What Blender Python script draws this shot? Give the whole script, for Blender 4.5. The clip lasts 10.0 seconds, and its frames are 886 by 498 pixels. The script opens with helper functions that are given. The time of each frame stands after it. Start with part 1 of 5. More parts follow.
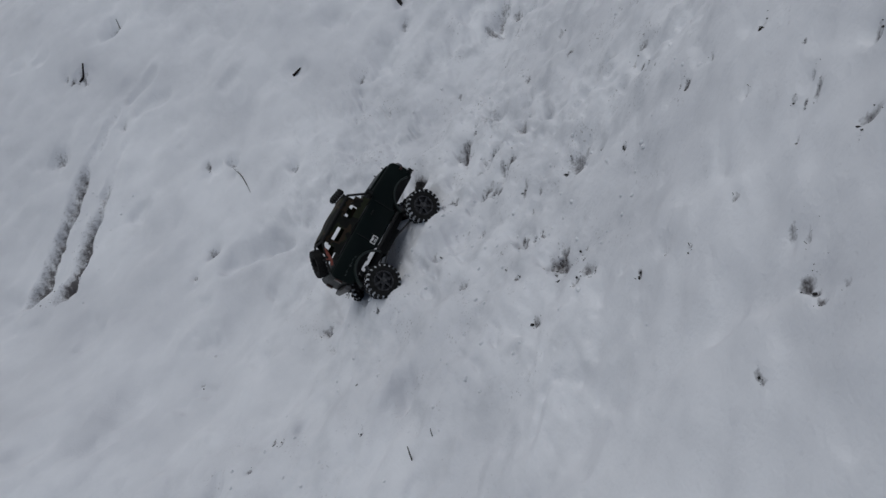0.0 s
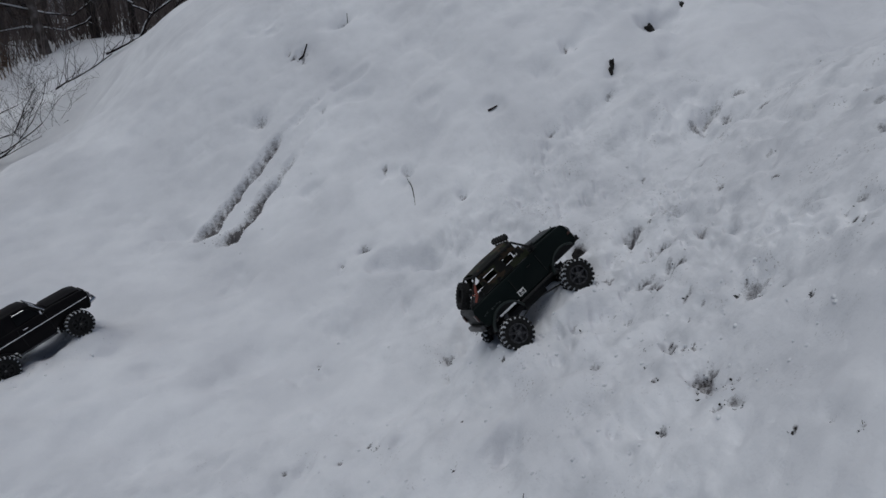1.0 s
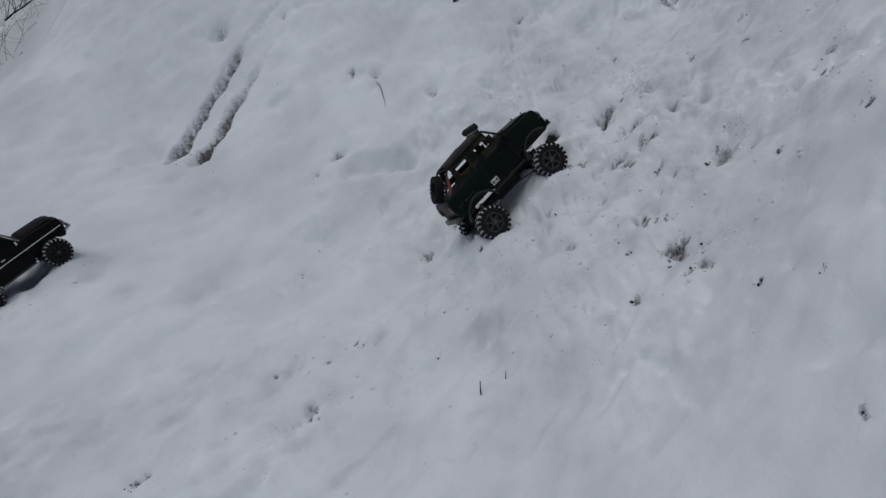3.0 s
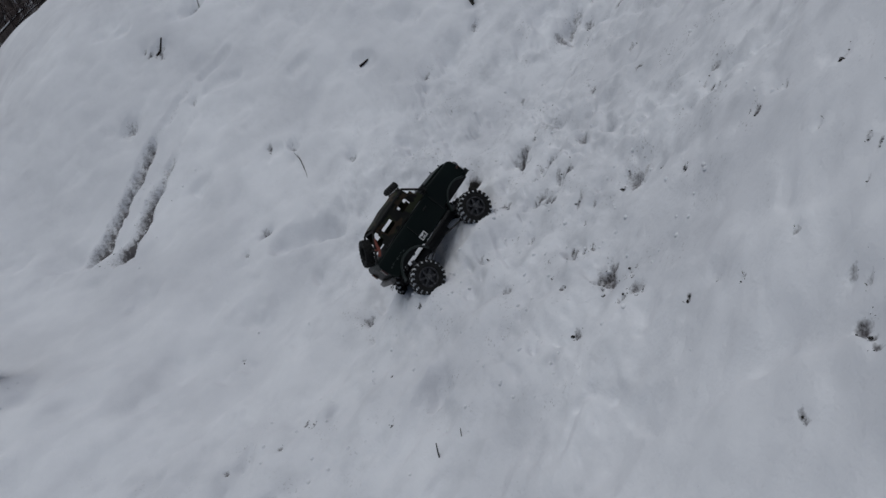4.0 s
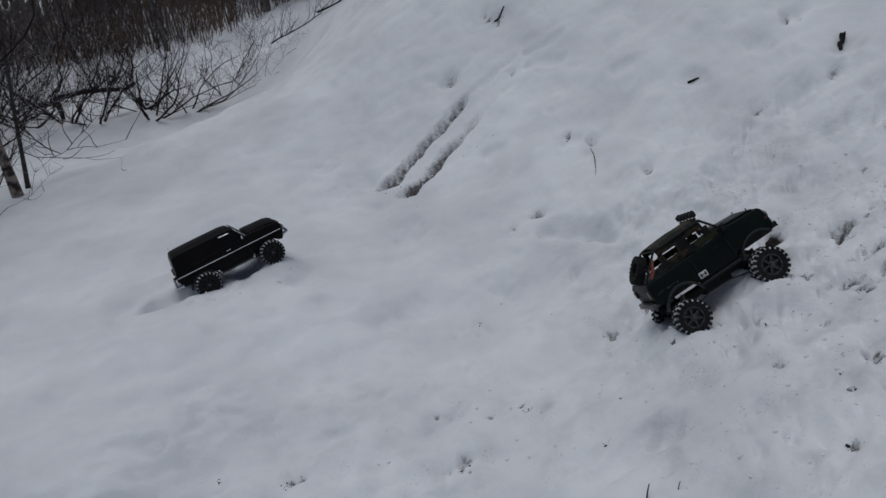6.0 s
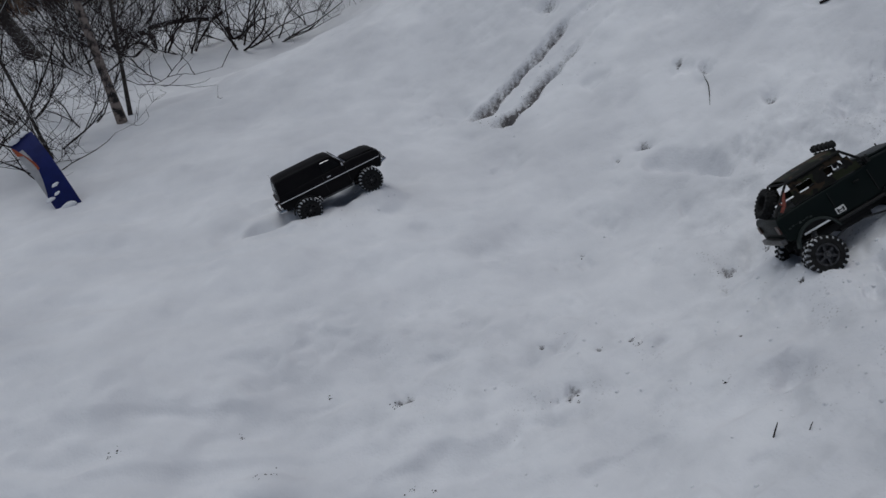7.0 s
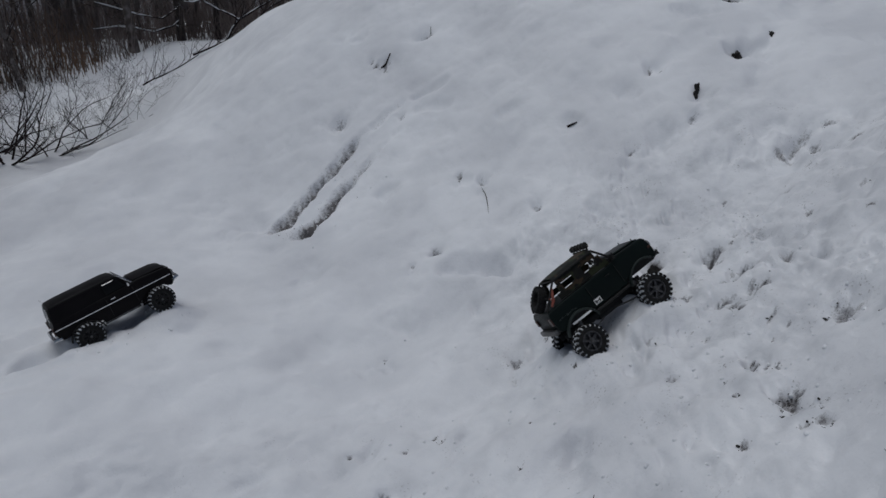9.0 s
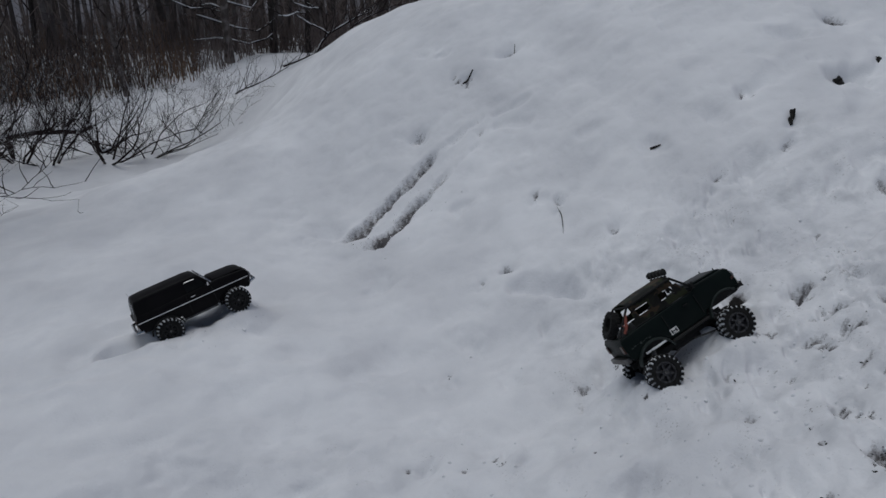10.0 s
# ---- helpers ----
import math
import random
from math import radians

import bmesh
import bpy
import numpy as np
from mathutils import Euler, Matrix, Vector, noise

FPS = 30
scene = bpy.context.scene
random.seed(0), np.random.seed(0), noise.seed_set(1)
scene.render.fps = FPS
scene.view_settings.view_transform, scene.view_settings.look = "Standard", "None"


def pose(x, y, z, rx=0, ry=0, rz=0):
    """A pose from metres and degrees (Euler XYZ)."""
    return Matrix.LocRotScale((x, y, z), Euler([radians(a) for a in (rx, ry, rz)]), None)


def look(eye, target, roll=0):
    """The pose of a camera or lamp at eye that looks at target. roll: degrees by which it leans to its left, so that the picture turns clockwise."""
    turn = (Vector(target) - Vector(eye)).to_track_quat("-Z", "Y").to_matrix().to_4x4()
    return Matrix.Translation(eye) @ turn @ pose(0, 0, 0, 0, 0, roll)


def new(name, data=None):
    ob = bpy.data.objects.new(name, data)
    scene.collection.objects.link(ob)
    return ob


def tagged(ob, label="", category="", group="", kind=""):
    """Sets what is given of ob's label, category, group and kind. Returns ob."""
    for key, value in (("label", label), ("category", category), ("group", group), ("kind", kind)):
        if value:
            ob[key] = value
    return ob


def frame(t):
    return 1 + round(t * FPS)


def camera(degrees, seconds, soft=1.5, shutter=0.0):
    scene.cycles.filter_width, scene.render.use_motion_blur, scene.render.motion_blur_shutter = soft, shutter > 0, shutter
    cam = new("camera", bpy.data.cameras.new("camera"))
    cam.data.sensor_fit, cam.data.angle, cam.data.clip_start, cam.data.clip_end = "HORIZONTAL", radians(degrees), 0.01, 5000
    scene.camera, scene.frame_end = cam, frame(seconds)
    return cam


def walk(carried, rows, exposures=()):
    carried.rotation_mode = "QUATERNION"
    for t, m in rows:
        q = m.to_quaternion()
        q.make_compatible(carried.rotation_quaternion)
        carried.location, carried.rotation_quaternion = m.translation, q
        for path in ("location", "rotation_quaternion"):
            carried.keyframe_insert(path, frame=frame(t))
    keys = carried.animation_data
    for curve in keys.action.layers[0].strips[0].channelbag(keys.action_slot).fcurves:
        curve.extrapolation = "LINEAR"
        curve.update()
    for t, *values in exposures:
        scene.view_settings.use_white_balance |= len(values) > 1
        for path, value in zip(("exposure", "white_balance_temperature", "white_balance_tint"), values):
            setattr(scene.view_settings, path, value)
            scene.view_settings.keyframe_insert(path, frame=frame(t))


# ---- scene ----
cam = camera(67.60, 10.0)
PATH = [
    (0.0, pose(0.2264, 0.0635, 1.2456, 61.388, 16.595, -29.465)),
    (0.5, pose(0.2343, 0.0667, 1.2493, 61.637, 17.536, -29.659)),
    (1.0, pose(0.1348, 0.0705, 1.3287, 67.475, 4.039, -12.059)),
    (1.5, pose(0.1181, 0.0759, 1.2766, 65.889, -1.395, 0.699)),
    (2.0, pose(0.1525, 0.0681, 1.2435, 61.745, 1.147, 0.856)),
    (2.5, pose(0.1591, 0.0655, 1.2583, 57.156, 7.033, -8.977)),
    (3.0, pose(0.1688, 0.0476, 1.2645, 59.792, 7.635, -14.899)),
    (3.2, pose(0.1860, 0.0566, 1.2815, 62.262, 7.995, -16.188)),
    (4.3, pose(0.2231, 0.0597, 1.2469, 62.031, 16.655, -26.109)),
    (4.5, pose(0.2026, 0.0460, 1.2596, 60.869, 18.610, -27.539)),
    (5.0, pose(0.1952, 0.0522, 1.2913, 69.480, 12.939, -19.013)),
    (5.5, pose(0.1388, 0.0741, 1.2724, 69.227, 5.580, -6.866)),
    (6.0, pose(0.1073, 0.0706, 1.2841, 66.303, 3.227, 3.795)),
    (6.2, pose(0.1083, 0.0745, 1.2806, 65.960, 2.887, 4.893)),
    (7.3, pose(-0.0441, 0.0680, 1.2474, 60.306, 4.917, 10.616)),
    (7.5, pose(-0.0261, 0.0601, 1.2523, 60.514, 4.493, 3.162)),
    (8.0, pose(0.0078, 0.0528, 1.2529, 62.199, 4.270, -7.750)),
    (8.5, pose(0.0049, 0.0517, 1.2940, 63.031, 5.525, -12.554)),
    (9.0, pose(0.0228, 0.0268, 1.2802, 69.721, 1.040, -6.529)),
    (9.5, pose(0.0126, 0.0304, 1.2859, 71.108, 0.133, -2.610)),
    (10.0, pose(0.0255, 0.0450, 1.2739, 71.180, 0.044, 0.438)),
]
EXPOSURES = [(0.0, -0.86, 6060.0, 5.8), (10.0, -0.86, 6060.0, 5.8)]
walk(cam, PATH, EXPOSURES)

# ---------------------------------------------------------------- light: thick overcast winter sky
world = bpy.data.worlds.new("overcast")
scene.world = world
world.use_nodes = True
wn = world.node_tree
sky = wn.nodes.new("ShaderNodeTexSky")
sky.sky_type = "NISHITA"
sky.sun_disc = False
sky.sun_elevation = radians(84)
sky.sun_rotation = radians(-35)
sky.air_density = 1.0
sky.dust_density = 4.0
sky.ozone_density = 1.0
wn.links.new(sky.outputs[0], wn.nodes["Background"].inputs[0])
wn.nodes["Background"].inputs[1].default_value = 0.074
sun_data = bpy.data.lights.new("sun", "SUN")
sun_data.energy = 1.7
sun_data.angle = radians(58)
sun_data.color = (1.0, 0.98, 0.95)
sun = new("sun", sun_data)
sun.matrix_world = look((-2.6, 0.3, 7.0), (0, 0, 0))


# ---------------------------------------------------------------- materials
def material(name, base, rough=0.6, metal=0.0, base2=None, scale=20.0, bump=0.0, bump_scale=80.0, detail=4.0, contrast=(0.35, 0.65), spec=0.5):
    m = bpy.data.materials.new(name)
    m.use_nodes = True
    nt = m.node_tree
    b = nt.nodes["Principled BSDF"]
    b.inputs["Base Color"].default_value = (*base, 1)
    b.inputs["Roughness"].default_value = rough
    b.inputs["Metallic"].default_value = metal
    b.inputs["Specular IOR Level"].default_value = spec
    co = nt.nodes.new("ShaderNodeTexCoord")
    if base2 is not None:
        n = nt.nodes.new("ShaderNodeTexNoise")
        n.inputs["Scale"].default_value = scale
        n.inputs["Detail"].default_value = detail
        nt.links.new(co.outputs["Object"], n.inputs["Vector"])
        r = nt.nodes.new("ShaderNodeMapRange")
        r.inputs[1].default_value, r.inputs[2].default_value = contrast
        nt.links.new(n.outputs["Fac"], r.inputs[0])
        mix = nt.nodes.new("ShaderNodeMix")
        mix.data_type = "RGBA"
        mix.inputs[6].default_value = (*base, 1)
        mix.inputs[7].default_value = (*base2, 1)
        nt.links.new(r.outputs[0], mix.inputs[0])
        nt.links.new(mix.outputs[2], b.inputs["Base Color"])
        rr = nt.nodes.new("ShaderNodeMapRange")
        rr.inputs[3].default_value, rr.inputs[4].default_value = max(rough - 0.1, 0.02), min(rough + 0.12, 1)
        nt.links.new(n.outputs["Fac"], rr.inputs[0])
        nt.links.new(rr.outputs[0], b.inputs["Roughness"])
    if bump:
        n2 = nt.nodes.new("ShaderNodeTexNoise")
        n2.inputs["Scale"].default_value = bump_scale
        n2.inputs["Detail"].default_value = 6
        nt.links.new(co.outputs["Object"], n2.inputs["Vector"])
        bp = nt.nodes.new("ShaderNodeBump")
        bp.inputs["Strength"].default_value = bump
        bp.inputs["Distance"].default_value = 0.004
        nt.links.new(n2.outputs["Fac"], bp.inputs["Height"])
        nt.links.new(bp.outputs["Normal"], b.inputs["Normal"])
    return m


def snow_material():
    """Packed snow: grain at two scales, painted relief shade, soil mixed in where wheels have dug."""
    m = bpy.data.materials.new("snow")
    m.use_nodes = True
    nt = m.node_tree
    b = nt.nodes["Principled BSDF"]
    b.inputs["Roughness"].default_value = 0.75
    b.inputs["Specular IOR Level"].default_value = 0.25
    co = nt.nodes.new("ShaderNodeTexCoord")

    def noise_of(scale, detail):
        n = nt.nodes.new("ShaderNodeTexNoise")
        n.inputs["Scale"].default_value = scale
        n.inputs["Detail"].default_value = detail
        nt.links.new(co.outputs["Object"], n.inputs["Vector"])
        return n

    def mix_of(fac, a, c):
        x = nt.nodes.new("ShaderNodeMix")
        x.data_type = "RGBA"
        nt.links.new(fac, x.inputs[0])
        for k, v in ((6, a), (7, c)):
            if isinstance(v, tuple):
                x.inputs[k].default_value = (*v, 1)
            else:
                nt.links.new(v, x.inputs[k])
        return x.outputs[2]

    # broad tones set wide apart, painting some relief shading into the snow
    big = noise_of(2.2, 5)
    r = nt.nodes.new("ShaderNodeMapRange")
    r.inputs[1].default_value, r.inputs[2].default_value = 0.35, 0.7
    nt.links.new(big.outputs["Fac"], r.inputs[0])
    clean = mix_of(r.outputs[0], (0.81, 0.815, 0.84), (0.66, 0.665, 0.695))
    # grey mottle puts the shading of small relief into the colour
    shade_mottle = noise_of(11, 6)
    r2 = nt.nodes.new("ShaderNodeMapRange")
    r2.inputs[1].default_value, r2.inputs[2].default_value = 0.46, 0.72
    nt.links.new(shade_mottle.outputs["Fac"], r2.inputs[0])
    trodden = nt.nodes.new("ShaderNodeAttribute")
    trodden.attribute_name = "rough"
    amount = nt.nodes.new("ShaderNodeMath")
    amount.operation = "MULTIPLY_ADD"
    nt.links.new(trodden.outputs["Fac"], amount.inputs[0])
    amount.inputs[1].default_value, amount.inputs[2].default_value = 0.85, 0.15
    shade_amount = nt.nodes.new("ShaderNodeMath")
    shade_amount.operation = "MULTIPLY"
    nt.links.new(r2.outputs[0], shade_amount.inputs[0])
    nt.links.new(amount.outputs[0], shade_amount.inputs[1])
    clean = mix_of(shade_amount.outputs[0], clean, (0.56, 0.57, 0.60))
    # soil value also carries the shade painted into dug marks
    soil = nt.nodes.new("ShaderNodeAttribute")
    soil.attribute_name = "soil"
    # flecks of earth churned into the snow
    rough = nt.nodes.new("ShaderNodeAttribute")
    rough.attribute_name = "rough"

    def math_of(op, p, q, clamp=False):
        k = nt.nodes.new("ShaderNodeMath")
        k.operation = op
        k.use_clamp = clamp
        for i, w in enumerate((p, q)):
            if isinstance(w, float):
                k.inputs[i].default_value = w
            else:
                nt.links.new(w, k.inputs[i])
        return k.outputs[0]

    def ramp_of(value, lo, hi):
        k = nt.nodes.new("ShaderNodeMapRange")
        k.inputs[1].default_value, k.inputs[2].default_value = lo, hi
        nt.links.new(value, k.inputs[0])
        return k.outputs[0]

    fleck = math_of("MULTIPLY", ramp_of(noise_of(130, 6).outputs["Fac"], 0.60, 0.68), ramp_of(noise_of(9, 4).outputs["Fac"], 0.54, 0.68))
    fleck = math_of("MULTIPLY", math_of("MULTIPLY", fleck, rough.outputs["Fac"]), 0.75)
    grain = math_of("ADD", math_of("MULTIPLY", noise_of(75, 5).outputs["Fac"], 0.9), math_of("MULTIPLY", noise_of(260, 4).outputs["Fac"], 0.7))
    shown = ramp_of(math_of("ADD", soil.outputs["Fac"], math_of("SUBTRACT", grain, 0.8)), 0.30, 0.95)
    soil_and_shade = mix_of(shown, clean, (0.105, 0.098, 0.102))
    nt.links.new(mix_of(fleck, soil_and_shade, (0.10, 0.085, 0.075)), b.inputs["Base Color"])
    height = math_of("MULTIPLY", noise_of(140, 8).outputs["Fac"], 0.5)
    height = math_of("ADD", height, math_of("MULTIPLY", noise_of(26, 4).outputs["Fac"], 0.9))
    coarse = math_of("MULTIPLY", noise_of(48, 5).outputs["Fac"], math_of("ADD", math_of("MULTIPLY", rough.outputs["Fac"], 0.9), 0.3))
    height = math_of("ADD", height, coarse)
    bp = nt.nodes.new("ShaderNodeBump")
    bp.inputs["Strength"].default_value = 0.45
    bp.inputs["Distance"].default_value = 0.007
    nt.links.new(height, bp.inputs["Height"])
    nt.links.new(bp.outputs["Normal"], b.inputs["Normal"])
    return m


SNOW = snow_material()
GREEN = material("dark_green_paint", (0.0018, 0.0046, 0.0043), 0.45, 0, (0.0028, 0.0068, 0.0060), 9, 0.15, 300, spec=0.12)
GREEN_WORN = material("worn_green_paint", (0.007, 0.013, 0.011), 0.55, 0, (0.05, 0.055, 0.05), 55, 0.2, 200, contrast=(0.62, 0.75))
BLACK = material("black_paint", (0.0040, 0.0034, 0.0042), 0.5, 0, (0.0062, 0.0054, 0.0062), 12, 0.05, 300, spec=0.10)
PLASTIC = material("black_plastic", (0.007, 0.007, 0.007), 0.65, 0, (0.013, 0.013, 0.013), 60, 0.2, 250, spec=0.25)
RUBBER = material("tyre_rubber", (0.008, 0.008, 0.008), 0.85, 0, (0.018, 0.018, 0.018), 90, 0.3, 300, spec=0.2)
TREAD = material("snow_packed_tread", (0.018, 0.018, 0.018), 0.8, 0, (0.62, 0.63, 0.65), 45, 0.5, 220, contrast=(0.34, 0.54))
DARK_RIM = material("black_rim", (0.012, 0.012, 0.012), 0.5, 0.2, (0.025, 0.025, 0.026), 80, 0.1, 300, spec=0.2)
RIM = material("dark_grey_rim", (0.010, 0.010, 0.011), 0.5, 0.3, (0.06, 0.06, 0.065), 110, 0.1, 300)
CHROME = material("bright_metal", (0.62, 0.62, 0.63), 0.22, 1.0, (0.5, 0.5, 0.52), 70)
STEEL = material("dull_steel", (0.12, 0.12, 0.12), 0.45, 0.8, (0.06, 0.055, 0.05), 60)
STICKER = material("white_sticker", (0.72, 0.72, 0.70), 0.5, 0, (0.6, 0.6, 0.58), 90)
INK = material("sticker_ink", (0.02, 0.02, 0.02), 0.6)
RED = material("red_strap", (0.20, 0.045, 0.028), 0.7, 0, (0.10, 0.03, 0.02), 60, 0.2, 200)
ORANGE = material("orange_lens", (0.055, 0.018, 0.010), 0.35, 0, (0.035, 0.014, 0.008), 60)
TINT = material("tinted_window", (0.008, 0.008, 0.009), 0.3, 0, (0.012, 0.012, 0.013), 20, spec=0.25)
GREYWIN = material("pale_window", (0.24, 0.25, 0.26), 0.2, 0, (0.11, 0.12, 0.13), 25)
LENS = material("lamp_lens", (0.10, 0.10, 0.11), 0.12, 0, (0.16, 0.16, 0.17), 50)
BARK = material("dark_bark", (0.024, 0.019, 0.017), 0.9, 0, (0.055, 0.045, 0.040), 30, 0.8, 60)
MOTTLED = material("mottled_bark", (0.085, 0.072, 0.066), 0.9, 0, (0.24, 0.215, 0.205), 9, 0.9, 40, contrast=(0.45, 0.7), detail=8, spec=0.1)
BIRCH = material("birch_bark", (0.26, 0.21, 0.18), 0.9, 0, (0.022, 0.018, 0.017), 22, 0.9, 60, contrast=(0.44, 0.60), detail=8)
TWIG = material("bare_twig", (0.015, 0.011, 0.0115), 0.9, 0, (0.036, 0.027, 0.026), 25, spec=0.15)
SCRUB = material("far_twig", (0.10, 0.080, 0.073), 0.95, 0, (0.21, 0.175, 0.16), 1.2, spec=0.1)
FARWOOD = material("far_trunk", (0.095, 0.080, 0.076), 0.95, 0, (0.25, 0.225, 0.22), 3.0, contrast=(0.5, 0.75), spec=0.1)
# pale tones paint winter haze into the far hillside's colour
HAZEWOOD = material("haze_painted_wood", (0.23, 0.21, 0.21), 1.0, 0, (0.56, 0.54, 0.56), 0.9, contrast=(0.35, 0.75), detail=10, spec=0.0)
REED = material("dry_reed", (0.20, 0.125, 0.080), 0.9, 0, (0.11, 0.080, 0.062), 1.5)
SOIL = material("dark_soil", (0.010, 0.009, 0.0085), 0.95, 0, (0.022, 0.018, 0.016), 50, 0.5, 120)
STRAW = material("dead_grass", (0.06, 0.046, 0.032), 0.9, 0, (0.025, 0.02, 0.016), 40)
BLUE = material("blue_print", (0.018, 0.030, 0.20), 0.45, 0, (0.012, 0.022, 0.15), 18, 0.1, 100)
WHITE = material("white_print", (0.66, 0.66, 0.67), 0.5, 0, (0.55, 0.55, 0.57), 30)
FLAME = material("orange_print", (0.55, 0.13, 0.05), 0.5, 0, (0.42, 0.10, 0.05), 30)


def snow_dusted(m, share=0.55):
    """Snow lying here and there on the upper side of twigs."""
    nt = m.node_tree
    b = nt.nodes["Principled BSDF"]
    colour = b.inputs["Base Color"].links[0].from_socket
    geo = nt.nodes.new("ShaderNodeNewGeometry")
    xyz = nt.nodes.new("ShaderNodeSeparateXYZ")
    nt.links.new(geo.outputs["Normal"], xyz.inputs[0])
    up = nt.nodes.new("ShaderNodeMapRange")
    up.inputs[1].default_value, up.inputs[2].default_value = 0.62, 0.82
    nt.links.new(xyz.outputs["Z"], up.inputs[0])
    co = nt.nodes.new("ShaderNodeTexCoord")
    n = nt.nodes.new("ShaderNodeTexNoise")
    n.inputs["Scale"].default_value = 7.0
    nt.links.new(co.outputs["Object"], n.inputs["Vector"])
    some = nt.nodes.new("ShaderNodeMapRange")
    some.inputs[1].default_value, some.inputs[2].default_value = share - 0.05, share + 0.05
    nt.links.new(n.outputs["Fac"], some.inputs[0])
    both = nt.nodes.new("ShaderNodeMath")
    both.operation = "MULTIPLY"
    nt.links.new(up.outputs[0], both.inputs[0])
    nt.links.new(some.outputs[0], both.inputs[1])
    mix = nt.nodes.new("ShaderNodeMix")
    mix.data_type = "RGBA"
    nt.links.new(both.outputs[0], mix.inputs[0])
    nt.links.new(colour, mix.inputs[6])
    mix.inputs[7].default_value = (0.72, 0.73, 0.75, 1)
    nt.links.new(mix.outputs[2], b.inputs["Base Color"])


snow_dusted(TWIG, 0.47)


def camo_material():
    m = bpy.data.materials.new("camouflage_cloth")
    m.use_nodes = True
    nt = m.node_tree
    b = nt.nodes["Principled BSDF"]
    b.inputs["Roughness"].default_value = 0.9
    co = nt.nodes.new("ShaderNodeTexCoord")
    last = (0.008, 0.009, 0.007, 1)
    prev = None
    for k, (col, sc, lo) in enumerate((((0.022, 0.027, 0.011), 16, 0.5), ((0.042, 0.027, 0.015), 19, 0.56), ((0.005, 0.005, 0.005), 22, 0.55))):
        mp = nt.nodes.new("ShaderNodeMapping")
        mp.inputs["Location"].default_value = (3.1 * k, 7.7 * k, 1.3 * k)
        nt.links.new(co.outputs["Object"], mp.inputs["Vector"])
        n = nt.nodes.new("ShaderNodeTexNoise")
        n.inputs["Scale"].default_value = sc
        n.inputs["Detail"].default_value = 2
        nt.links.new(mp.outputs[0], n.inputs["Vector"])
        r = nt.nodes.new("ShaderNodeMapRange")
        r.inputs[1].default_value, r.inputs[2].default_value = lo, lo + 0.03
        nt.links.new(n.outputs["Fac"], r.inputs[0])
        x = nt.nodes.new("ShaderNodeMix")
        x.data_type = "RGBA"
        nt.links.new(r.outputs[0], x.inputs[0])
        if prev is None:
            x.inputs[6].default_value = last
        else:
            nt.links.new(prev, x.inputs[6])
        x.inputs[7].default_value = (*col, 1)
        prev = x.outputs[2]
    nt.links.new(prev, b.inputs["Base Color"])
    n2 = nt.nodes.new("ShaderNodeTexNoise")
    n2.inputs["Scale"].default_value = 40
    nt.links.new(co.outputs["Object"], n2.inputs["Vector"])
    bp = nt.nodes.new("ShaderNodeBump")
    bp.inputs["Strength"].default_value = 0.5
    bp.inputs["Distance"].default_value = 0.004
    nt.links.new(n2.outputs["Fac"], bp.inputs["Height"])
    nt.links.new(bp.outputs["Normal"], b.inputs["Normal"])
    return m


CAMO = camo_material()


# ---------------------------------------------------------------- helpers
def smooth(me, angle=40):
    me.shade_smooth()
    me.set_sharp_from_angle(angle=radians(angle))


def part(name, bm, mat, parent=None, label="", angle=35):
    """Links a bmesh as one mesh object, under a thing or a part."""
    me = bpy.data.meshes.new(name)
    bmesh.ops.recalc_face_normals(bm, faces=bm.faces)
    bm.to_mesh(me)
    bm.free()
    me.materials.append(mat)
    smooth(me, angle)
    ob = new(name, me)
    if parent is not None:
        ob.parent = parent
    if label:
        tagged(ob, label)
    return ob


def shared(name, me, parent, m=None):
    ob = new(name, me)
    ob.parent = parent
    if m is not None:
        ob.matrix_basis = m
    return ob


def box(bm, x0, x1, y0, y1, z0, z1, bevel=0.0, m=None):
    r = bmesh.ops.create_cube(bm, size=1.0)["verts"]
    for v in r:
        v.co = Vector(((x0 + x1) / 2 + v.co.x * (x1 - x0), (y0 + y1) / 2 + v.co.y * (y1 - y0), (z0 + z1) / 2 + v.co.z * (z1 - z0)))
    if bevel:
        es = {e for v in r for e in v.link_edges}
        out = bmesh.ops.bevel(bm, geom=list(es), offset=bevel, segments=2, affect="EDGES", profile=0.5)
        r = list({v for f in out["faces"] for v in f.verts} | {v for v in r if v.is_valid})
    if m is not None:
        for v in r:
            v.co = m @ v.co
    return r


def prism(bm, profile, half, bevel=0.0, squeeze=None):
    """A side profile of (x, z) pulled out to both sides; squeeze(x, z) scales the half width."""
    rows = []
    for side in (-1, 1):
        rows.append([bm.verts.new((x, side * half * (squeeze(x, z) if squeeze else 1), z)) for x, z in profile])
    n = len(profile)
    caps = [bm.faces.new(rows[0]), bm.faces.new(rows[1][::-1])]
    for i in range(n):
        j = (i + 1) % n
        bm.faces.new((rows[0][i], rows[1][i], rows[1][j], rows[0][j]))
    bm.normal_update()
    if bevel:
        es = [e for f in caps for e in f.edges]
        bmesh.ops.bevel(bm, geom=es, offset=bevel, segments=3, affect="EDGES", profile=0.5, clamp_overlap=True)
    bmesh.ops.triangulate(bm, faces=[f for f in bm.faces if len(f.verts) > 4])


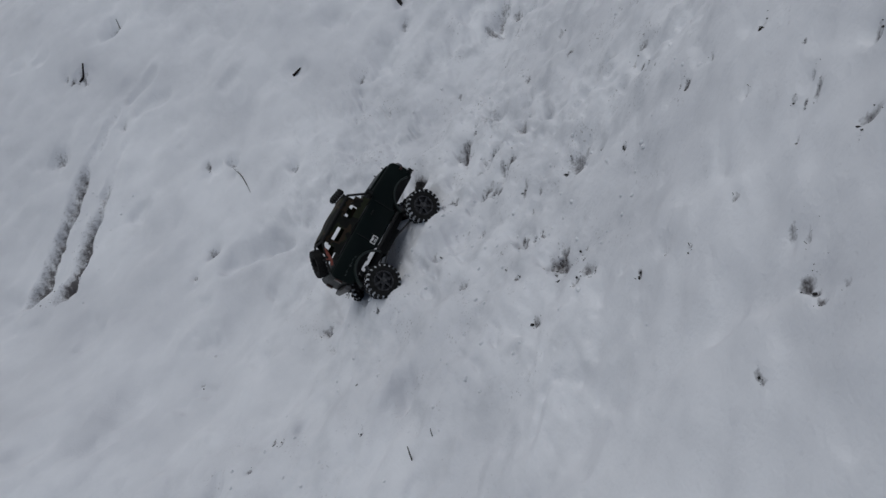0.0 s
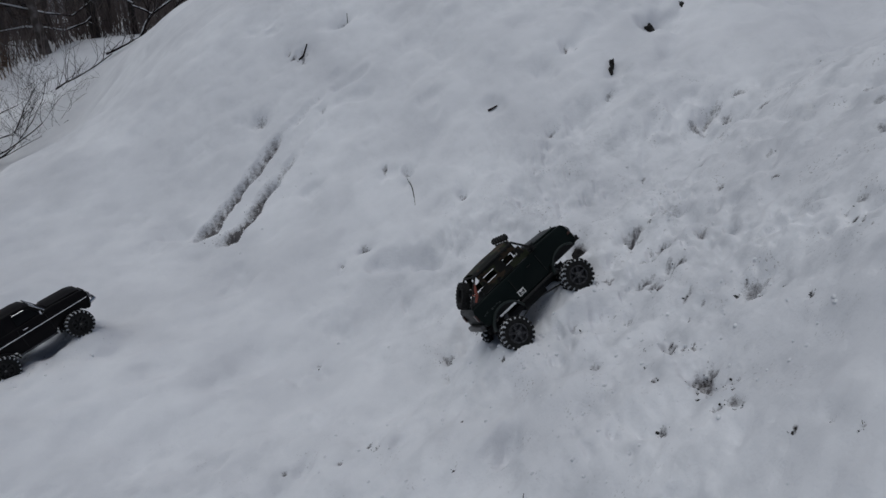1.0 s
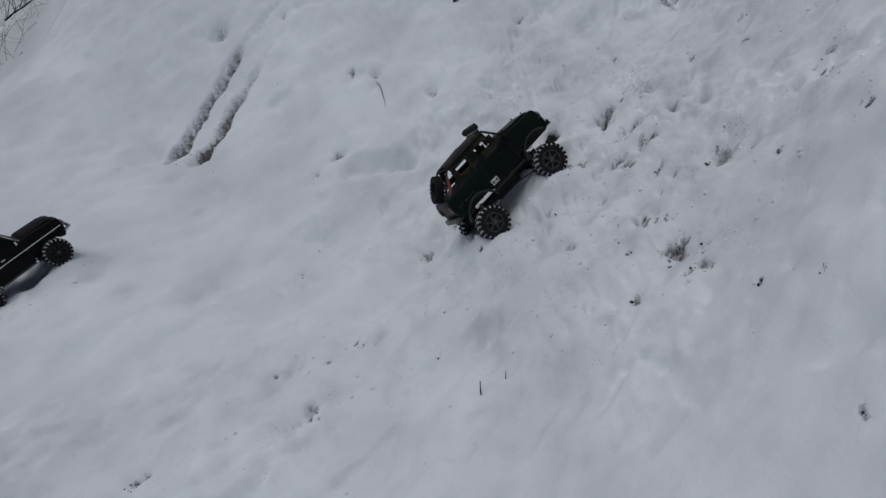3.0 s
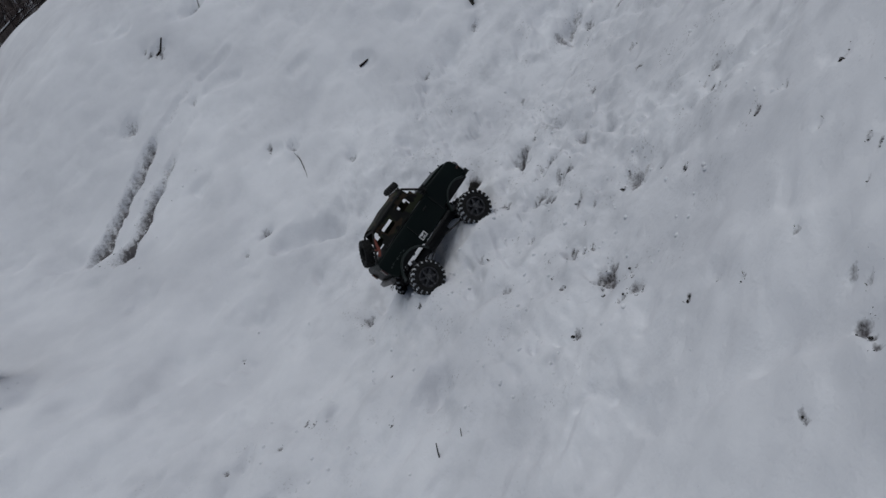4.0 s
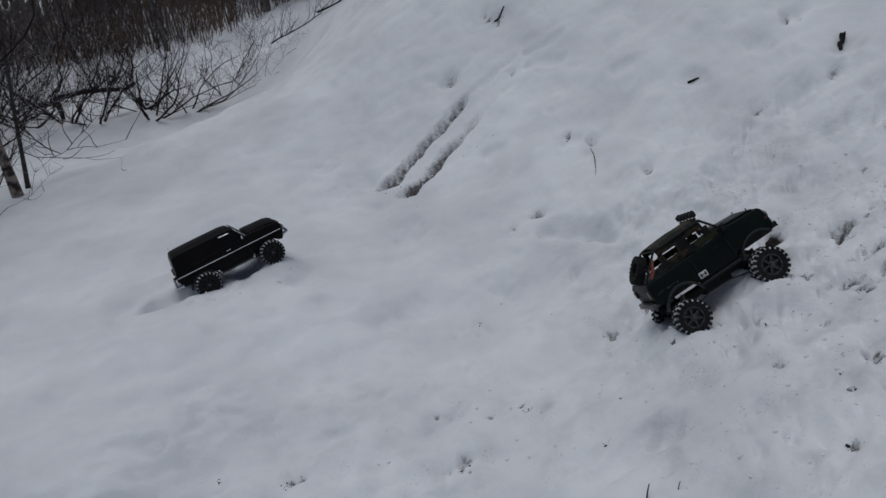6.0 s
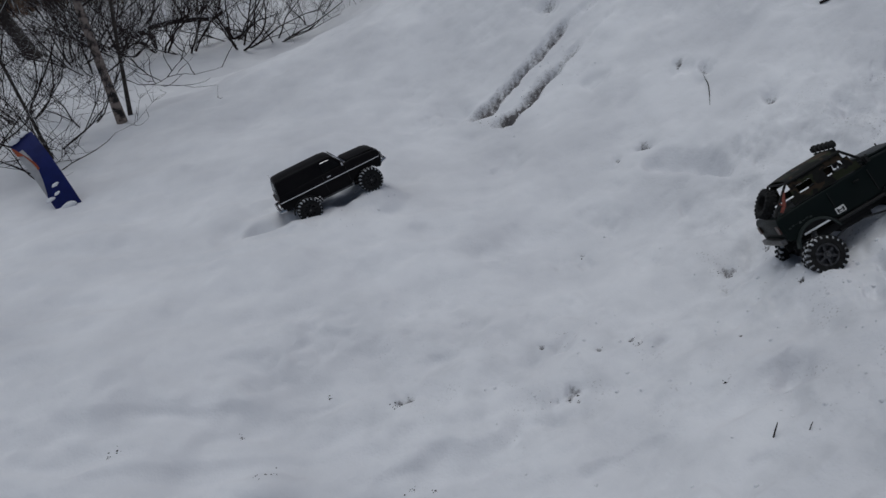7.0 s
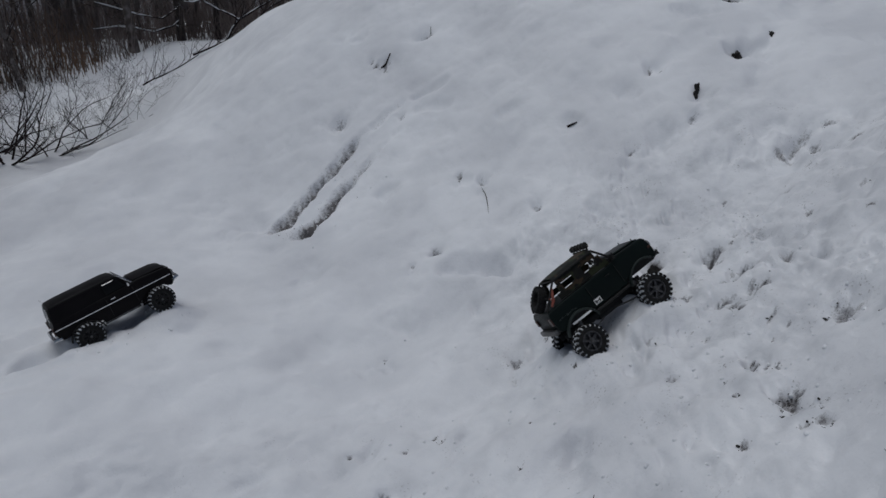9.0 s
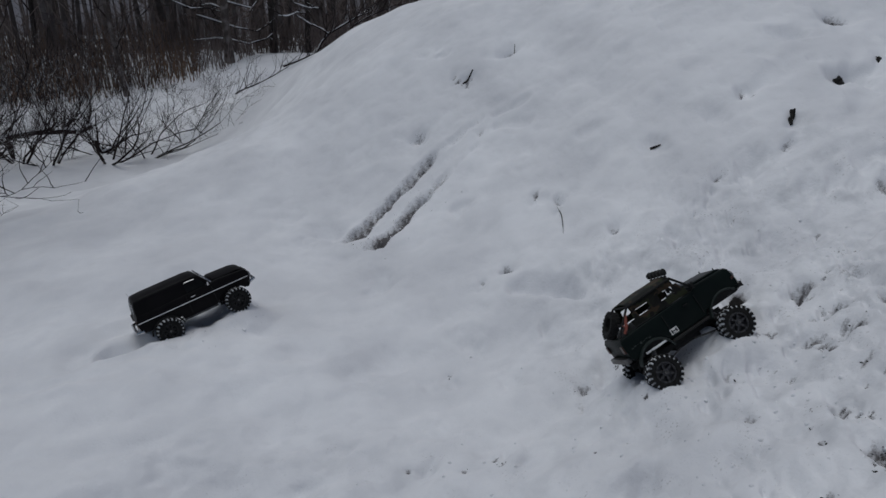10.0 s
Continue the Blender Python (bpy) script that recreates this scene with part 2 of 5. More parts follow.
def tube(bm, pts, radii, sides=6, cap=True):
    """A bent round bar through pts."""
    pts = [Vector(p) for p in pts]
    if not hasattr(radii, "__len__"):
        radii = [radii] * len(pts)
    rings = []
    for i, p in enumerate(pts):
        d = (pts[min(i + 1, len(pts) - 1)] - pts[max(i - 1, 0)]).normalized()
        a = d.orthogonal().normalized() if i == 0 else (prev_a - prev_a.dot(d) * d).normalized()
        prev_a = a
        c = d.cross(a)
        rings.append([bm.verts.new(p + radii[i] * (math.cos(2 * math.pi * k / sides) * a + math.sin(2 * math.pi * k / sides) * c)) for k in range(sides)])
    for r0, r1 in zip(rings, rings[1:]):
        for k in range(sides):
            bm.faces.new((r0[k], r0[(k + 1) % sides], r1[(k + 1) % sides], r1[k]))
    if cap:
        bm.faces.new(rings[0][::-1])
        bm.faces.new(rings[-1])


def lathe(bm, profile, segments=28, axis="y"):
    """Turns (radius, across) round the wheel's axle, which lies along y."""
    rings = []
    for k in range(segments):
        a = 2 * math.pi * k / segments
        rings.append([bm.verts.new((r * math.cos(a), w, r * math.sin(a))) for r, w in profile])
    for k in range(segments):
        r0, r1 = rings[k], rings[(k + 1) % segments]
        for i in range(len(profile) - 1):
            bm.faces.new((r0[i], r1[i], r1[i + 1], r0[i + 1]))


# ---------------------------------------------------------------- the lie of the land
BUMPS_NEAR = [
    -0.019, -0.063, -0.147, 0.153, -0.233,
    0.004, 0.304, 0.005, -0.028, 0.487,
    -0.257, -0.677, 0.488, -0.584, 0.032,
    0.863, -0.11, 0.136, -0.015, -0.343,
    -0.272, 0.2, -0.739, -0.234, 0.378,
]
BUMPS_FAR = [
    0.124, -0.032, -0.337, -0.104, -0.064,
    -0.197, 0.072, 0.005, -0.024, -0.094,
    0.262, -0.526, -0.057, 0.084, -0.267,
    -0.326, -0.321, 0.229, 0.228, -0.089,
    -0.083, 0.132, 0.037, -0.327, 0.333,
    -0.115, -0.391, -0.318, -0.007, 0.201,
    0.002, 0.296, -0.075, 0.019, -0.073,
]
BUMPS_STEEP = [
    -0.018, 0.013, 0.003, -0.074,
    0.082, -0.165, 0.013, 0.06,
    0.158, 0.059, -0.082, -0.028,
]


def sig(u):
    return 1 / (1 + np.exp(-np.clip(u, -40, 40)))


def land(x, y):
    """Height of the smooth slope: flat on one side, a bank that curls round on the other, level wood floor behind."""
    x, y = np.asarray(x, float), np.asarray(y, float)
    c = 1.35 - 0.75 * (np.clip(y, 2.2, 6.0) - 2.2) + 0.55 * np.clip(y - 6.6, 0, 6)
    amp = 2.1 - 1.5 * sig((y - 8.2) / 0.7)
    z = 0.02 + 0.16 * np.clip(y - 5.6, 0, 5.1) + amp * sig((x - c) / 0.6)
    for heights, across, along, wide in (
        (BUMPS_NEAR, (-2.4, -1.2, 0, 1.2, 2.4), (0, 1.2, 2.4, 3.6, 4.8), 2.42),
        (BUMPS_FAR, (-4.2, -3.2, -2.2, -1.4, -0.7, 0.0, 0.8), (5.6, 6.4, 7.2, 8.0, 9.2), 1.0),
        (BUMPS_STEEP, (0.45, 0.85, 1.25), (0.3, 0.8, 1.4, 2.0), 0.30),
    ):
        for h, (cx, cy) in zip(heights, [(a, b) for a in across for b in along]):
            z = z + h * np.exp(-((x - cx) ** 2 + (y - cy) ** 2) / wide)
    return z


_lattice = np.random.RandomState(5).rand(256, 256)


def vnoise(x, y, size, shift=0.0):
    """Smooth noise from -1 to 1 with lumps of that size in metres."""
    u, v = x / size + shift * 17.3 + 91.7, y / size + shift * 7.9 + 37.1
    i, j = np.floor(u).astype(int), np.floor(v).astype(int)
    a, b = u - i, v - j
    a, b = a * a * a * (a * (a * 6 - 15) + 10), b * b * b * (b * (b * 6 - 15) + 10)
    g = lambda p, q: _lattice[p % 256, q % 256]
    return 2 * ((g(i, j) * (1 - a) + g(i + 1, j) * a) * (1 - b) + (g(i, j + 1) * (1 - a) + g(i + 1, j + 1) * a) * b) - 1


def lumps(x, y, z, size, shift=0.0):
    """Smooth noise in space, from -1 to 1, so that lumps keep their size on the steep side too."""
    w = z / size + shift * 3.7 + 11.3
    k = np.floor(w)
    c = w - k
    c = c * c * c * (c * (c * 6 - 15) + 10)
    return vnoise(x + 0.37 * k * size, y + 0.71 * k * size, size, shift) * (1 - c) + vnoise(x + 0.37 * (k + 1) * size, y + 0.71 * (k + 1) * size, size, shift) * c


def near_line(x, y, ax, ay, bx, by):
    """Distance from a stretch, and how far along it."""
    dx, dy = bx - ax, by - ay
    s = ((x - ax) * dx + (y - ay) * dy) / (dx * dx + dy * dy)
    c = np.clip(s, 0, 1)
    return np.hypot(x - ax - c * dx, y - ay - c * dy), s


# wheel ruts up the bank and behind the stuck truck: from, to, half width, depth, soil
RUTS = [
    (-0.0745, 3.7745, -0.2719, 3.612, 0.034, 0.05, 1), (-0.2719, 3.612, -0.4997, 3.4042, 0.04, 0.06, 1.2),
    (-0.0028, 3.577, -0.1215, 3.4832, 0.03, 0.026, 0.6), (-0.1215, 3.4832, -0.3482, 3.2456, 0.042, 0.055, 1.2),
    (0.2041, 3.8691, -0.0547, 3.7852, 0.026, 0.02, 0.35), (0.1761, 3.6811, -0.0028, 3.577, 0.026, 0.015, 0.25),
    (-1.1175, 2.4616, -1.2878, 2.3544, 0.05, 0.05, 0), (-1.2878, 2.3544, -1.4288, 2.267, 0.045, 0.018, 0),
    (-1.2397, 2.6032, -1.3891, 2.5036, 0.05, 0.026, 0),
]
# dents without soil: from, to, half width, depth
DENTS = [
    (0.3236, 2.5601, 0.5266, 2.4259, 0.05, 0.028), (1.1414, 2.6163, 1.3644, 2.5747, 0.05, 0.009), (1.3644, 2.5747, 1.6139, 2.6529, 0.05, 0.011),
    (1.6139, 2.6529, 2.3575, 3.4838, 0.06, 0.012), (0.2945, 3.8649, 0.4562, 3.826, 0.03, 0.016), (0.2958, 3.7577, 0.4583, 3.6702, 0.03, 0.014),
    (0.618, 0.948, 0.678, 0.982, 0.014, 0.006), (0.678, 0.982, 0.713, 0.974, 0.014, 0.006), (0.713, 0.974, 0.732, 0.924, 0.014, 0.006),
    (0.732, 0.924, 0.725, 0.845, 0.014, 0.006), (0.725, 0.845, 0.699, 0.762, 0.014, 0.006), (0.786, 0.646, 0.804, 0.606, 0.03, 0.01),
    (0.804, 0.606, 0.801, 0.545, 0.03, 0.01),
]
# deep holes: place, radius, depth
HOLES = [
    (0.2800, 2.722, 0.030, 0.070), (0.1639, 2.6555, 0.022, 0.028), (0.4207, 3.0564, 0.026, 0.04), (0.6991, 2.6085, 0.028, 0.04), (-0.1659, 4.7373, 0.05, 0.04), (-0.0332, 4.6205, 0.05, 0.05), (1.3084, 2.9984, 0.03, 0.04),
    (2.1434, 3.9167, 0.06, 0.05), (0.8394, 2.1125, 0.04, 0.05), (0.9549, 2.0213, 0.04, 0.04), (1.3916, 2.7102, 0.032, 0.05), (1.6555, 2.8934, 0.04, 0.05), (1.823, 3.3706, 0.034, 0.05), (0.5164, 2.9478, 0.022, 0.035),
    (0.4591, 1.9221, 0.016, 0.02), (1.8352, 2.9519, 0.02, 0.03), (0.39, 4.2787, 0.05, 0.04),
]
# soft prints at the foot of the bank and on the flat: place, radius, depth
PRINTS_FOOT = [
    (1.7263, 2.9142, 0.05, 0.02), (0.5575, 2.5046, 0.046, 0.014), (0.1461, 2.5387, 0.04, 0.012), (-0.146, 3.976, 0.045, 0.018), (0.0798, 3.2713, 0.045, 0.012), (-0.8696, 3.7607, 0.075, 0.014), (-0.7099, 3.4663, 0.09, 0.016),
    (-0.2737, 2.8857, 0.07, 0.012), (-0.5232, 4.0788, 0.08, 0.013), (0.3841, 2.3163, 0.025, 0.016), (0.1061, 2.3676, 0.04, 0.014), (0.2386, 2.1168, 0.044, 0.015), (0.0355, 2.1941, 0.035, 0.016), (-0.0542, 2.1991, 0.041, 0.011),
    (0.0522, 1.8945, 0.08, 0.012), (0.5176, 1.3979, 0.05, 0.016), (-0.0169, 1.7142, 0.035, 0.014), (-0.1215, 1.8675, 0.06, 0.011), (-0.2428, 2.3362, 0.085, 0.01), (0.5362, 1.9507, 0.046, 0.02), (0.1912, 1.6845, 0.014, 0.012),
]
# small dug-out marks with earth and painted shade in them: place, radius, share of both
DUG_NEAREST = [
    (0.771, 0.425, 0.0062, 0.5), (0.769, 0.451, 0.0064, 0.7), (0.787, 0.469, 0.0072, 1), (0.897, 0.48, 0.0095, 0.9), (0.88, 0.481, 0.0037, 0.8), (0.8, 0.487, 0.0095, 1.2), (0.794, 0.488, 0.0058, 0.8), (0.718, 0.495, 0.006, 0.9),
    (0.834, 0.512, 0.0052, 0.9), (0.984, 0.527, 0.0085, 0.8), (0.845, 0.538, 0.0107, 0.5), (0.967, 0.589, 0.0081, 0.7), (0.927, 0.591, 0.0073, 0.5), (0.963, 0.603, 0.0033, 1), (0.991, 0.611, 0.0058, 0.6), (0.977, 0.631, 0.0051, 0.7),
    (1.029, 0.65, 0.0026, 0.9), (0.909, 0.679, 0.0052, 0.8), (1.024, 0.744, 0.0075, 0.4), (0.876, 0.748, 0.0047, 1), (1.1, 0.766, 0.0068, 0.9), (1.091, 0.766, 0.0039, 0.8), (0.867, 0.864, 0.0052, 1.2), (1.125, 0.896, 0.0086, 0.6),
]
DUG_NEAR = [
    (1.106, 0.937, 0.0078, 0.9), (1.115, 0.966, 0.0045, 0.7), (0.891, 1.055, 0.0141, 0.6), (0.866, 1.066, 0.0107, 0.7), (1.075, 1.102, 0.0061, 0.9), (0.922, 1.112, 0.0099, 0.6), (0.78, 1.127, 0.0078, 0.8), (0.78, 1.136, 0.0063, 0.8),
    (0.914, 1.136, 0.0128, 0.5), (0.917, 1.137, 0.0061, 0.9), (0.905, 1.146, 0.0127, 0.7), (1.224, 1.162, 0.0064, 1), (0.924, 1.191, 0.0184, 0.8), (0.89, 1.194, 0.0115, 0.8), (0.906, 1.198, 0.0169, 0.7), (1.245, 1.202, 0.0078, 1),
    (0.928, 1.206, 0.0076, 0.9), (0.927, 1.21, 0.0078, 0.9), (1.281, 1.226, 0.0094, 0.6), (1.256, 1.243, 0.0107, 0.5), (0.835, 1.269, 0.0067, 1), (0.947, 1.297, 0.0094, 0.7), (1.461, 1.301, 0.0103, 0.5), (1.111, 1.31, 0.0254, 0.6),
]
DUG_MIDDLE = [
    (1.084, 1.341, 0.006, 1), (1.083, 1.342, 0.0041, 1), (0.926, 1.35, 0.0179, 0.9), (1.471, 1.404, 0.0126, 0.6), (1.037, 1.408, 0.0077, 0.7), (1.557, 1.41, 0.0162, 0.6), (1.508, 1.416, 0.0128, 0.6), (0.364, 1.419, 0.0046, 0.9),
    (0.77, 1.457, 0.0122, 0.5), (1.027, 1.468, 0.0112, 0.6), (0.018, 1.471, 0.0081, 0.7), (-0.005, 1.488, 0.0082, 0.7), (-0.044, 1.489, 0.0115, 0.4), (-0.493, 1.496, 0.0104, 0.9), (-0.003, 1.501, 0.0099, 0.6), (0.008, 1.504, 0.0116, 0.6),
    (-0.473, 1.507, 0.0139, 1), (1.576, 1.523, 0.017, 0.5), (0.426, 1.572, 0.0049, 1), (0.927, 1.574, 0.0121, 0.4), (1.011, 1.581, 0.0168, 0.9), (0.925, 1.587, 0.0109, 0.5), (1.353, 1.599, 0.009, 1), (1.051, 1.61, 0.0118, 0.7),
]
DUG_UPPER = [
    (1.087, 1.611, 0.012, 0.9), (0.797, 1.62, 0.0097, 0.4), (1.626, 1.627, 0.0128, 0.4), (1.016, 1.627, 0.0158, 0.8), (1.082, 1.627, 0.0096, 0.5), (0.074, 1.639, 0.0088, 0.9), (0.179, 1.646, 0.0069, 0.8), (0.791, 1.649, 0.0129, 0.3),
    (1.078, 1.651, 0.0103, 0.6), (0.184, 1.651, 0.0052, 1), (0.163, 1.666, 0.0071, 0.8), (0.579, 1.668, 0.0051, 0.9), (0.165, 1.671, 0.0053, 0.9), (0.58, 1.675, 0.0051, 1), (1.02, 1.677, 0.0179, 0.6), (1.205, 1.691, 0.016, 0.5),
    (-0.093, 1.703, 0.0054, 1), (-0.088, 1.706, 0.0054, 1), (1.095, 1.737, 0.0119, 0.5), (1.136, 1.737, 0.0108, 0.9), (1.084, 1.745, 0.0125, 0.4), (1.059, 1.752, 0.01, 0.4), (1.135, 1.754, 0.0137, 0.5), (1.123, 1.757, 0.0143, 0.7),
]
DUG_FAR = [
    (1.13, 1.761, 0.0117, 0.7), (0.904, 1.763, 0.0134, 0.5), (1.463, 1.768, 0.0194, 0.4), (0.958, 1.771, 0.0089, 0.8), (1.104, 1.777, 0.0127, 0.6), (0.946, 1.782, 0.0085, 0.7), (1.413, 1.783, 0.0114, 0.5), (1.337, 1.813, 0.0153, 0.6),
    (0.801, 1.822, 0.0149, 0.5), (0.441, 1.833, 0.0092, 0.5), (1.075, 1.876, 0.0112, 0.5), (1.103, 1.878, 0.0132, 0.7), (0.463, 1.904, 0.0114, 0.9), (1.152, 1.909, 0.0117, 0.5), (1.098, 1.914, 0.0143, 0.9), (0.899, 1.918, 0.0111, 0.7),
    (1.1, 1.919, 0.0182, 0.6), (0.626, 1.922, 0.011, 0.5), (1.111, 1.922, 0.0173, 0.9), (0.817, 1.924, 0.0097, 0.9), (0.464, 1.928, 0.013, 0.9), (1.179, 1.94, 0.0138, 0.5), (0.933, 1.962, 0.0097, 0.8), (0.882, 1.965, 0.0078, 0.9),
]
DUG_FARTHER = [
    (0.579, 1.968, 0.0058, 0.9), (0.575, 1.976, 0.0058, 1), (1.282, 1.985, 0.0203, 0.5), (1.405, 2.028, 0.0125, 0.7), (0.899, 2.043, 0.008, 0.7), (0.964, 2.044, 0.026, 1), (1.531, 2.094, 0.0087, 1), (0.907, 2.096, 0.0197, 0.4),
    (1.674, 2.104, 0.0115, 0.8), (1.555, 2.165, 0.0155, 0.6), (1.29, 2.202, 0.0087, 0.6), (1.623, 2.237, 0.014, 0.8), (0.026, 2.242, 0.0104, 0.5), (1.529, 2.281, 0.021, 0.7), (1.693, 2.282, 0.0219, 0.6), (1.615, 2.3, 0.0214, 0.4),
    (1.584, 2.301, 0.0212, 0.5), (1.345, 2.619, 0.0175, 0.5), (0.704, 2.626, 0.0166, 0.8), (1.097, 2.633, 0.0096, 0.7), (0.172, 2.696, 0.0115, 0.6), (0.283, 2.734, 0.0155, 1), (1.854, 2.977, 0.0146, 0.9), (1.343, 2.986, 0.011, 0.8),
]
DUG_FARTHEST = [
    (0.536, 3.012, 0.0235, 0.3), (1.312, 3.028, 0.0138, 0.9), (0.441, 3.106, 0.0189, 0.9), (1.856, 3.392, 0.0289, 0.8), (0.206, 3.778, 0.0194, 0.6), (-0.154, 3.999, 0.0273, 0.4), (0.135, 4.223, 0.0324, 0.7), (0.088, 4.256, 0.0145, 0.8),
    (0.06, 4.312, 0.0146, 0.8), (0.416, 4.313, 0.0253, 0.6),
]
DUG_BESIDE = [
    (0.912, 0.683, 0.0027, 0.5), (0.876, 0.748, 0.0017, 1), (0.889, 0.813, 0.007, 0.3), (0.866, 0.863, 0.0018, 1.2), (1.122, 0.959, 0.0035, 0.7), (0.889, 1.031, 0.0041, 0.8), (0.879, 1.037, 0.0036, 0.8), (0.888, 1.075, 0.0047, 0.9),
    (0.858, 1.075, 0.0037, 0.9), (0.908, 1.085, 0.0047, 0.9), (0.934, 1.108, 0.0037, 0.7), (1.08, 1.108, 0.0027, 0.9), (0.779, 1.127, 0.0044, 0.9), (0.864, 1.139, 0.0033, 0.7), (0.898, 1.147, 0.0027, 1), (0.92, 1.161, 0.0038, 1),
    (0.878, 1.164, 0.005, 1), (0.883, 1.206, 0.0045, 0.8), (0.9, 1.209, 0.0056, 0.9), (0.928, 1.213, 0.0034, 1), (1.108, 1.221, 0.0045, 0.6), (0.835, 1.267, 0.0041, 0.9), (0.954, 1.308, 0.0047, 0.8), (1.108, 1.31, 0.0119, 0.5),
]
DUG_BELOW = [
    (0.91, 1.32, 0.006, 1), (0.94, 1.323, 0.0053, 0.8), (0.846, 1.335, 0.0036, 0.7), (1.113, 1.352, 0.0049, 0.8), (0.935, 1.372, 0.0073, 0.9), (1, 1.404, 0.0043, 0.7), (1.086, 1.597, 0.0041, 0.9), (1.013, 1.617, 0.0055, 0.8),
    (1.014, 1.691, 0.0063, 0.8), (1.129, 1.776, 0.0051, 0.9), (1.098, 1.799, 0.0052, 0.7),
]
# smooth hollows: place, radius, depth
HOLLOWS_NEAREST = [
    (0.682, 0.36, 0.0396, 0.5), (0.86, 0.466, 0.0201, 0.5), (0.79, 0.471, 0.0301, 0.7), (0.704, 0.502, 0.0197, 0.4), (0.836, 0.528, 0.0257, 0.8), (0.984, 0.532, 0.0202, 0.9), (0.982, 0.617, 0.0217, 0.8), (1.024, 0.623, 0.029, 0.5),
    (0.963, 0.627, 0.0234, 0.5), (0.828, 0.628, 0.0364, 0.5), (0.858, 0.688, 0.0141, 0.6), (0.978, 0.76, 0.0319, 0.6), (1.117, 0.809, 0.0263, 0.5), (0.891, 0.824, 0.0259, 0.6), (0.85, 0.863, 0.0247, 0.5), (1.144, 0.94, 0.0314, 0.5),
    (0.738, 0.943, 0.0331, 0.35), (1.264, 1.193, 0.0259, 0.9), (1.093, 1.283, 0.0293, 0.6), (0.92, 1.314, 0.0298, 0.6), (0.996, 1.389, 0.0335, 0.5), (0.513, 1.404, 0.0356, 0.5), (0.516, 1.416, 0.0441, 0.5), (0.299, 1.418, 0.0466, 0.3),
]
HOLLOWS_NEAR = [
    (1.075, 1.423, 0.0312, 0.5), (1.159, 1.511, 0.0364, 0.6), (-0.972, 1.542, 0.0836, 0.5), (-0.385, 1.633, 0.0643, 0.5), (0.441, 1.643, 0.0368, 0.4), (-0.84, 1.65, 0.0496, 0.4), (1.404, 1.697, 0.0332, 0.4), (-0.808, 1.704, 0.0807, 0.6),
    (-1.011, 1.714, 0.0601, 0.4), (-0.316, 1.808, 0.0637, 0.4), (-0.034, 1.884, 0.0647, 0.3), (1.219, 1.978, 0.0324, 0.5), (1.351, 2.056, 0.0414, 0.5), (1.64, 2.104, 0.0404, 0.5), (-0.265, 2.135, 0.062, 0.4), (0.85, 2.154, 0.0246, 0.6),
    (1.749, 2.302, 0.0444, 0.5), (1.418, 2.364, 0.0473, 0.4), (0.809, 2.377, 0.0403, 0.4), (1.561, 2.39, 0.0488, 0.7), (0.085, 2.41, 0.0616, 0.4), (0.884, 2.429, 0.0407, 0.4), (0.49, 2.48, 0.0586, 0.9), (0.441, 2.516, 0.0758, 0.6),
]
HOLLOWS_MIDDLE = [
    (0.36, 2.581, 0.0593, 0.4), (1.214, 2.642, 0.0637, 0.5), (1.431, 2.707, 0.0619, 0.6), (-0.265, 2.914, 0.0775, 0.3), (1.671, 2.922, 0.0506, 0.9), (1.748, 2.923, 0.0618, 0.7), (-0.325, 2.924, 0.1044, 0.3), (1.184, 2.948, 0.0589, 0.5),
    (0.933, 2.96, 0.0636, 0.6), (0.537, 3.001, 0.0313, 0.9), (1.336, 3.021, 0.0446, 0.7), (0.468, 3.058, 0.0424, 0.6), (1.437, 3.181, 0.0537, 0.4), (1.606, 3.267, 0.0807, 0.6), (0.089, 3.289, 0.0629, 0.5), (0.706, 3.293, 0.0629, 0.4),
    (0.358, 3.327, 0.0347, 0.5), (0.441, 3.457, 0.0474, 0.4), (-0.638, 3.527, 0.0932, 0.4), (0.338, 3.901, 0.0797, 0.4), (-0.005, 4.524, 0.0538, 0.6), (-0.156, 4.636, 0.055, 0.6), (-1.071, 5.862, 0.0606, 0.5),
]


def pits(x, y, cell, density, seed, long=1.6, turn=0.9, spread=1.8, lower=1.0):
    """Scattered soft pits, 0 to 1 deep, each of its own size and bearing; the lower end is the deeper."""
    i, j = np.floor(x / cell).astype(int), np.floor(y / cell).astype(int)
    out = np.zeros(np.shape(x))
    for di in (-1, 0, 1):
        for dj in (-1, 0, 1):
            p, q = i + di, j + dj
            g = lambda k: _lattice[(p * 7 + seed * 31 + k * 53) % 256, (q * 11 + seed * 17 + k * 29) % 256]
            dx, dy = x - (p + 0.2 + 0.6 * g(0)) * cell, y - (q + 0.2 + 0.6 * g(1)) * cell
            r = cell * (0.15 + 0.25 * g(2))
            t = turn + spread * (g(3) - 0.5)
            u = (dx * np.cos(t) + dy * np.sin(t)) / (long * r)
            v = (dy * np.cos(t) - dx * np.sin(t)) / r
            w = np.clip(1 - 0.75 * lower * u, 0.2, 2.0)
            out = np.maximum(out, np.exp(-(u * u + v * v) ** 1.5) * w * (0.4 + 0.6 * g(4)) * (g(5) < density))
    return out


DUG = DUG_NEAREST + DUG_NEAR + DUG_MIDDLE + DUG_UPPER + DUG_FAR + DUG_FARTHER + DUG_FARTHEST + DUG_BESIDE + DUG_BELOW
HOLLOWS = HOLLOWS_NEAREST + HOLLOWS_NEAR + HOLLOWS_MIDDLE


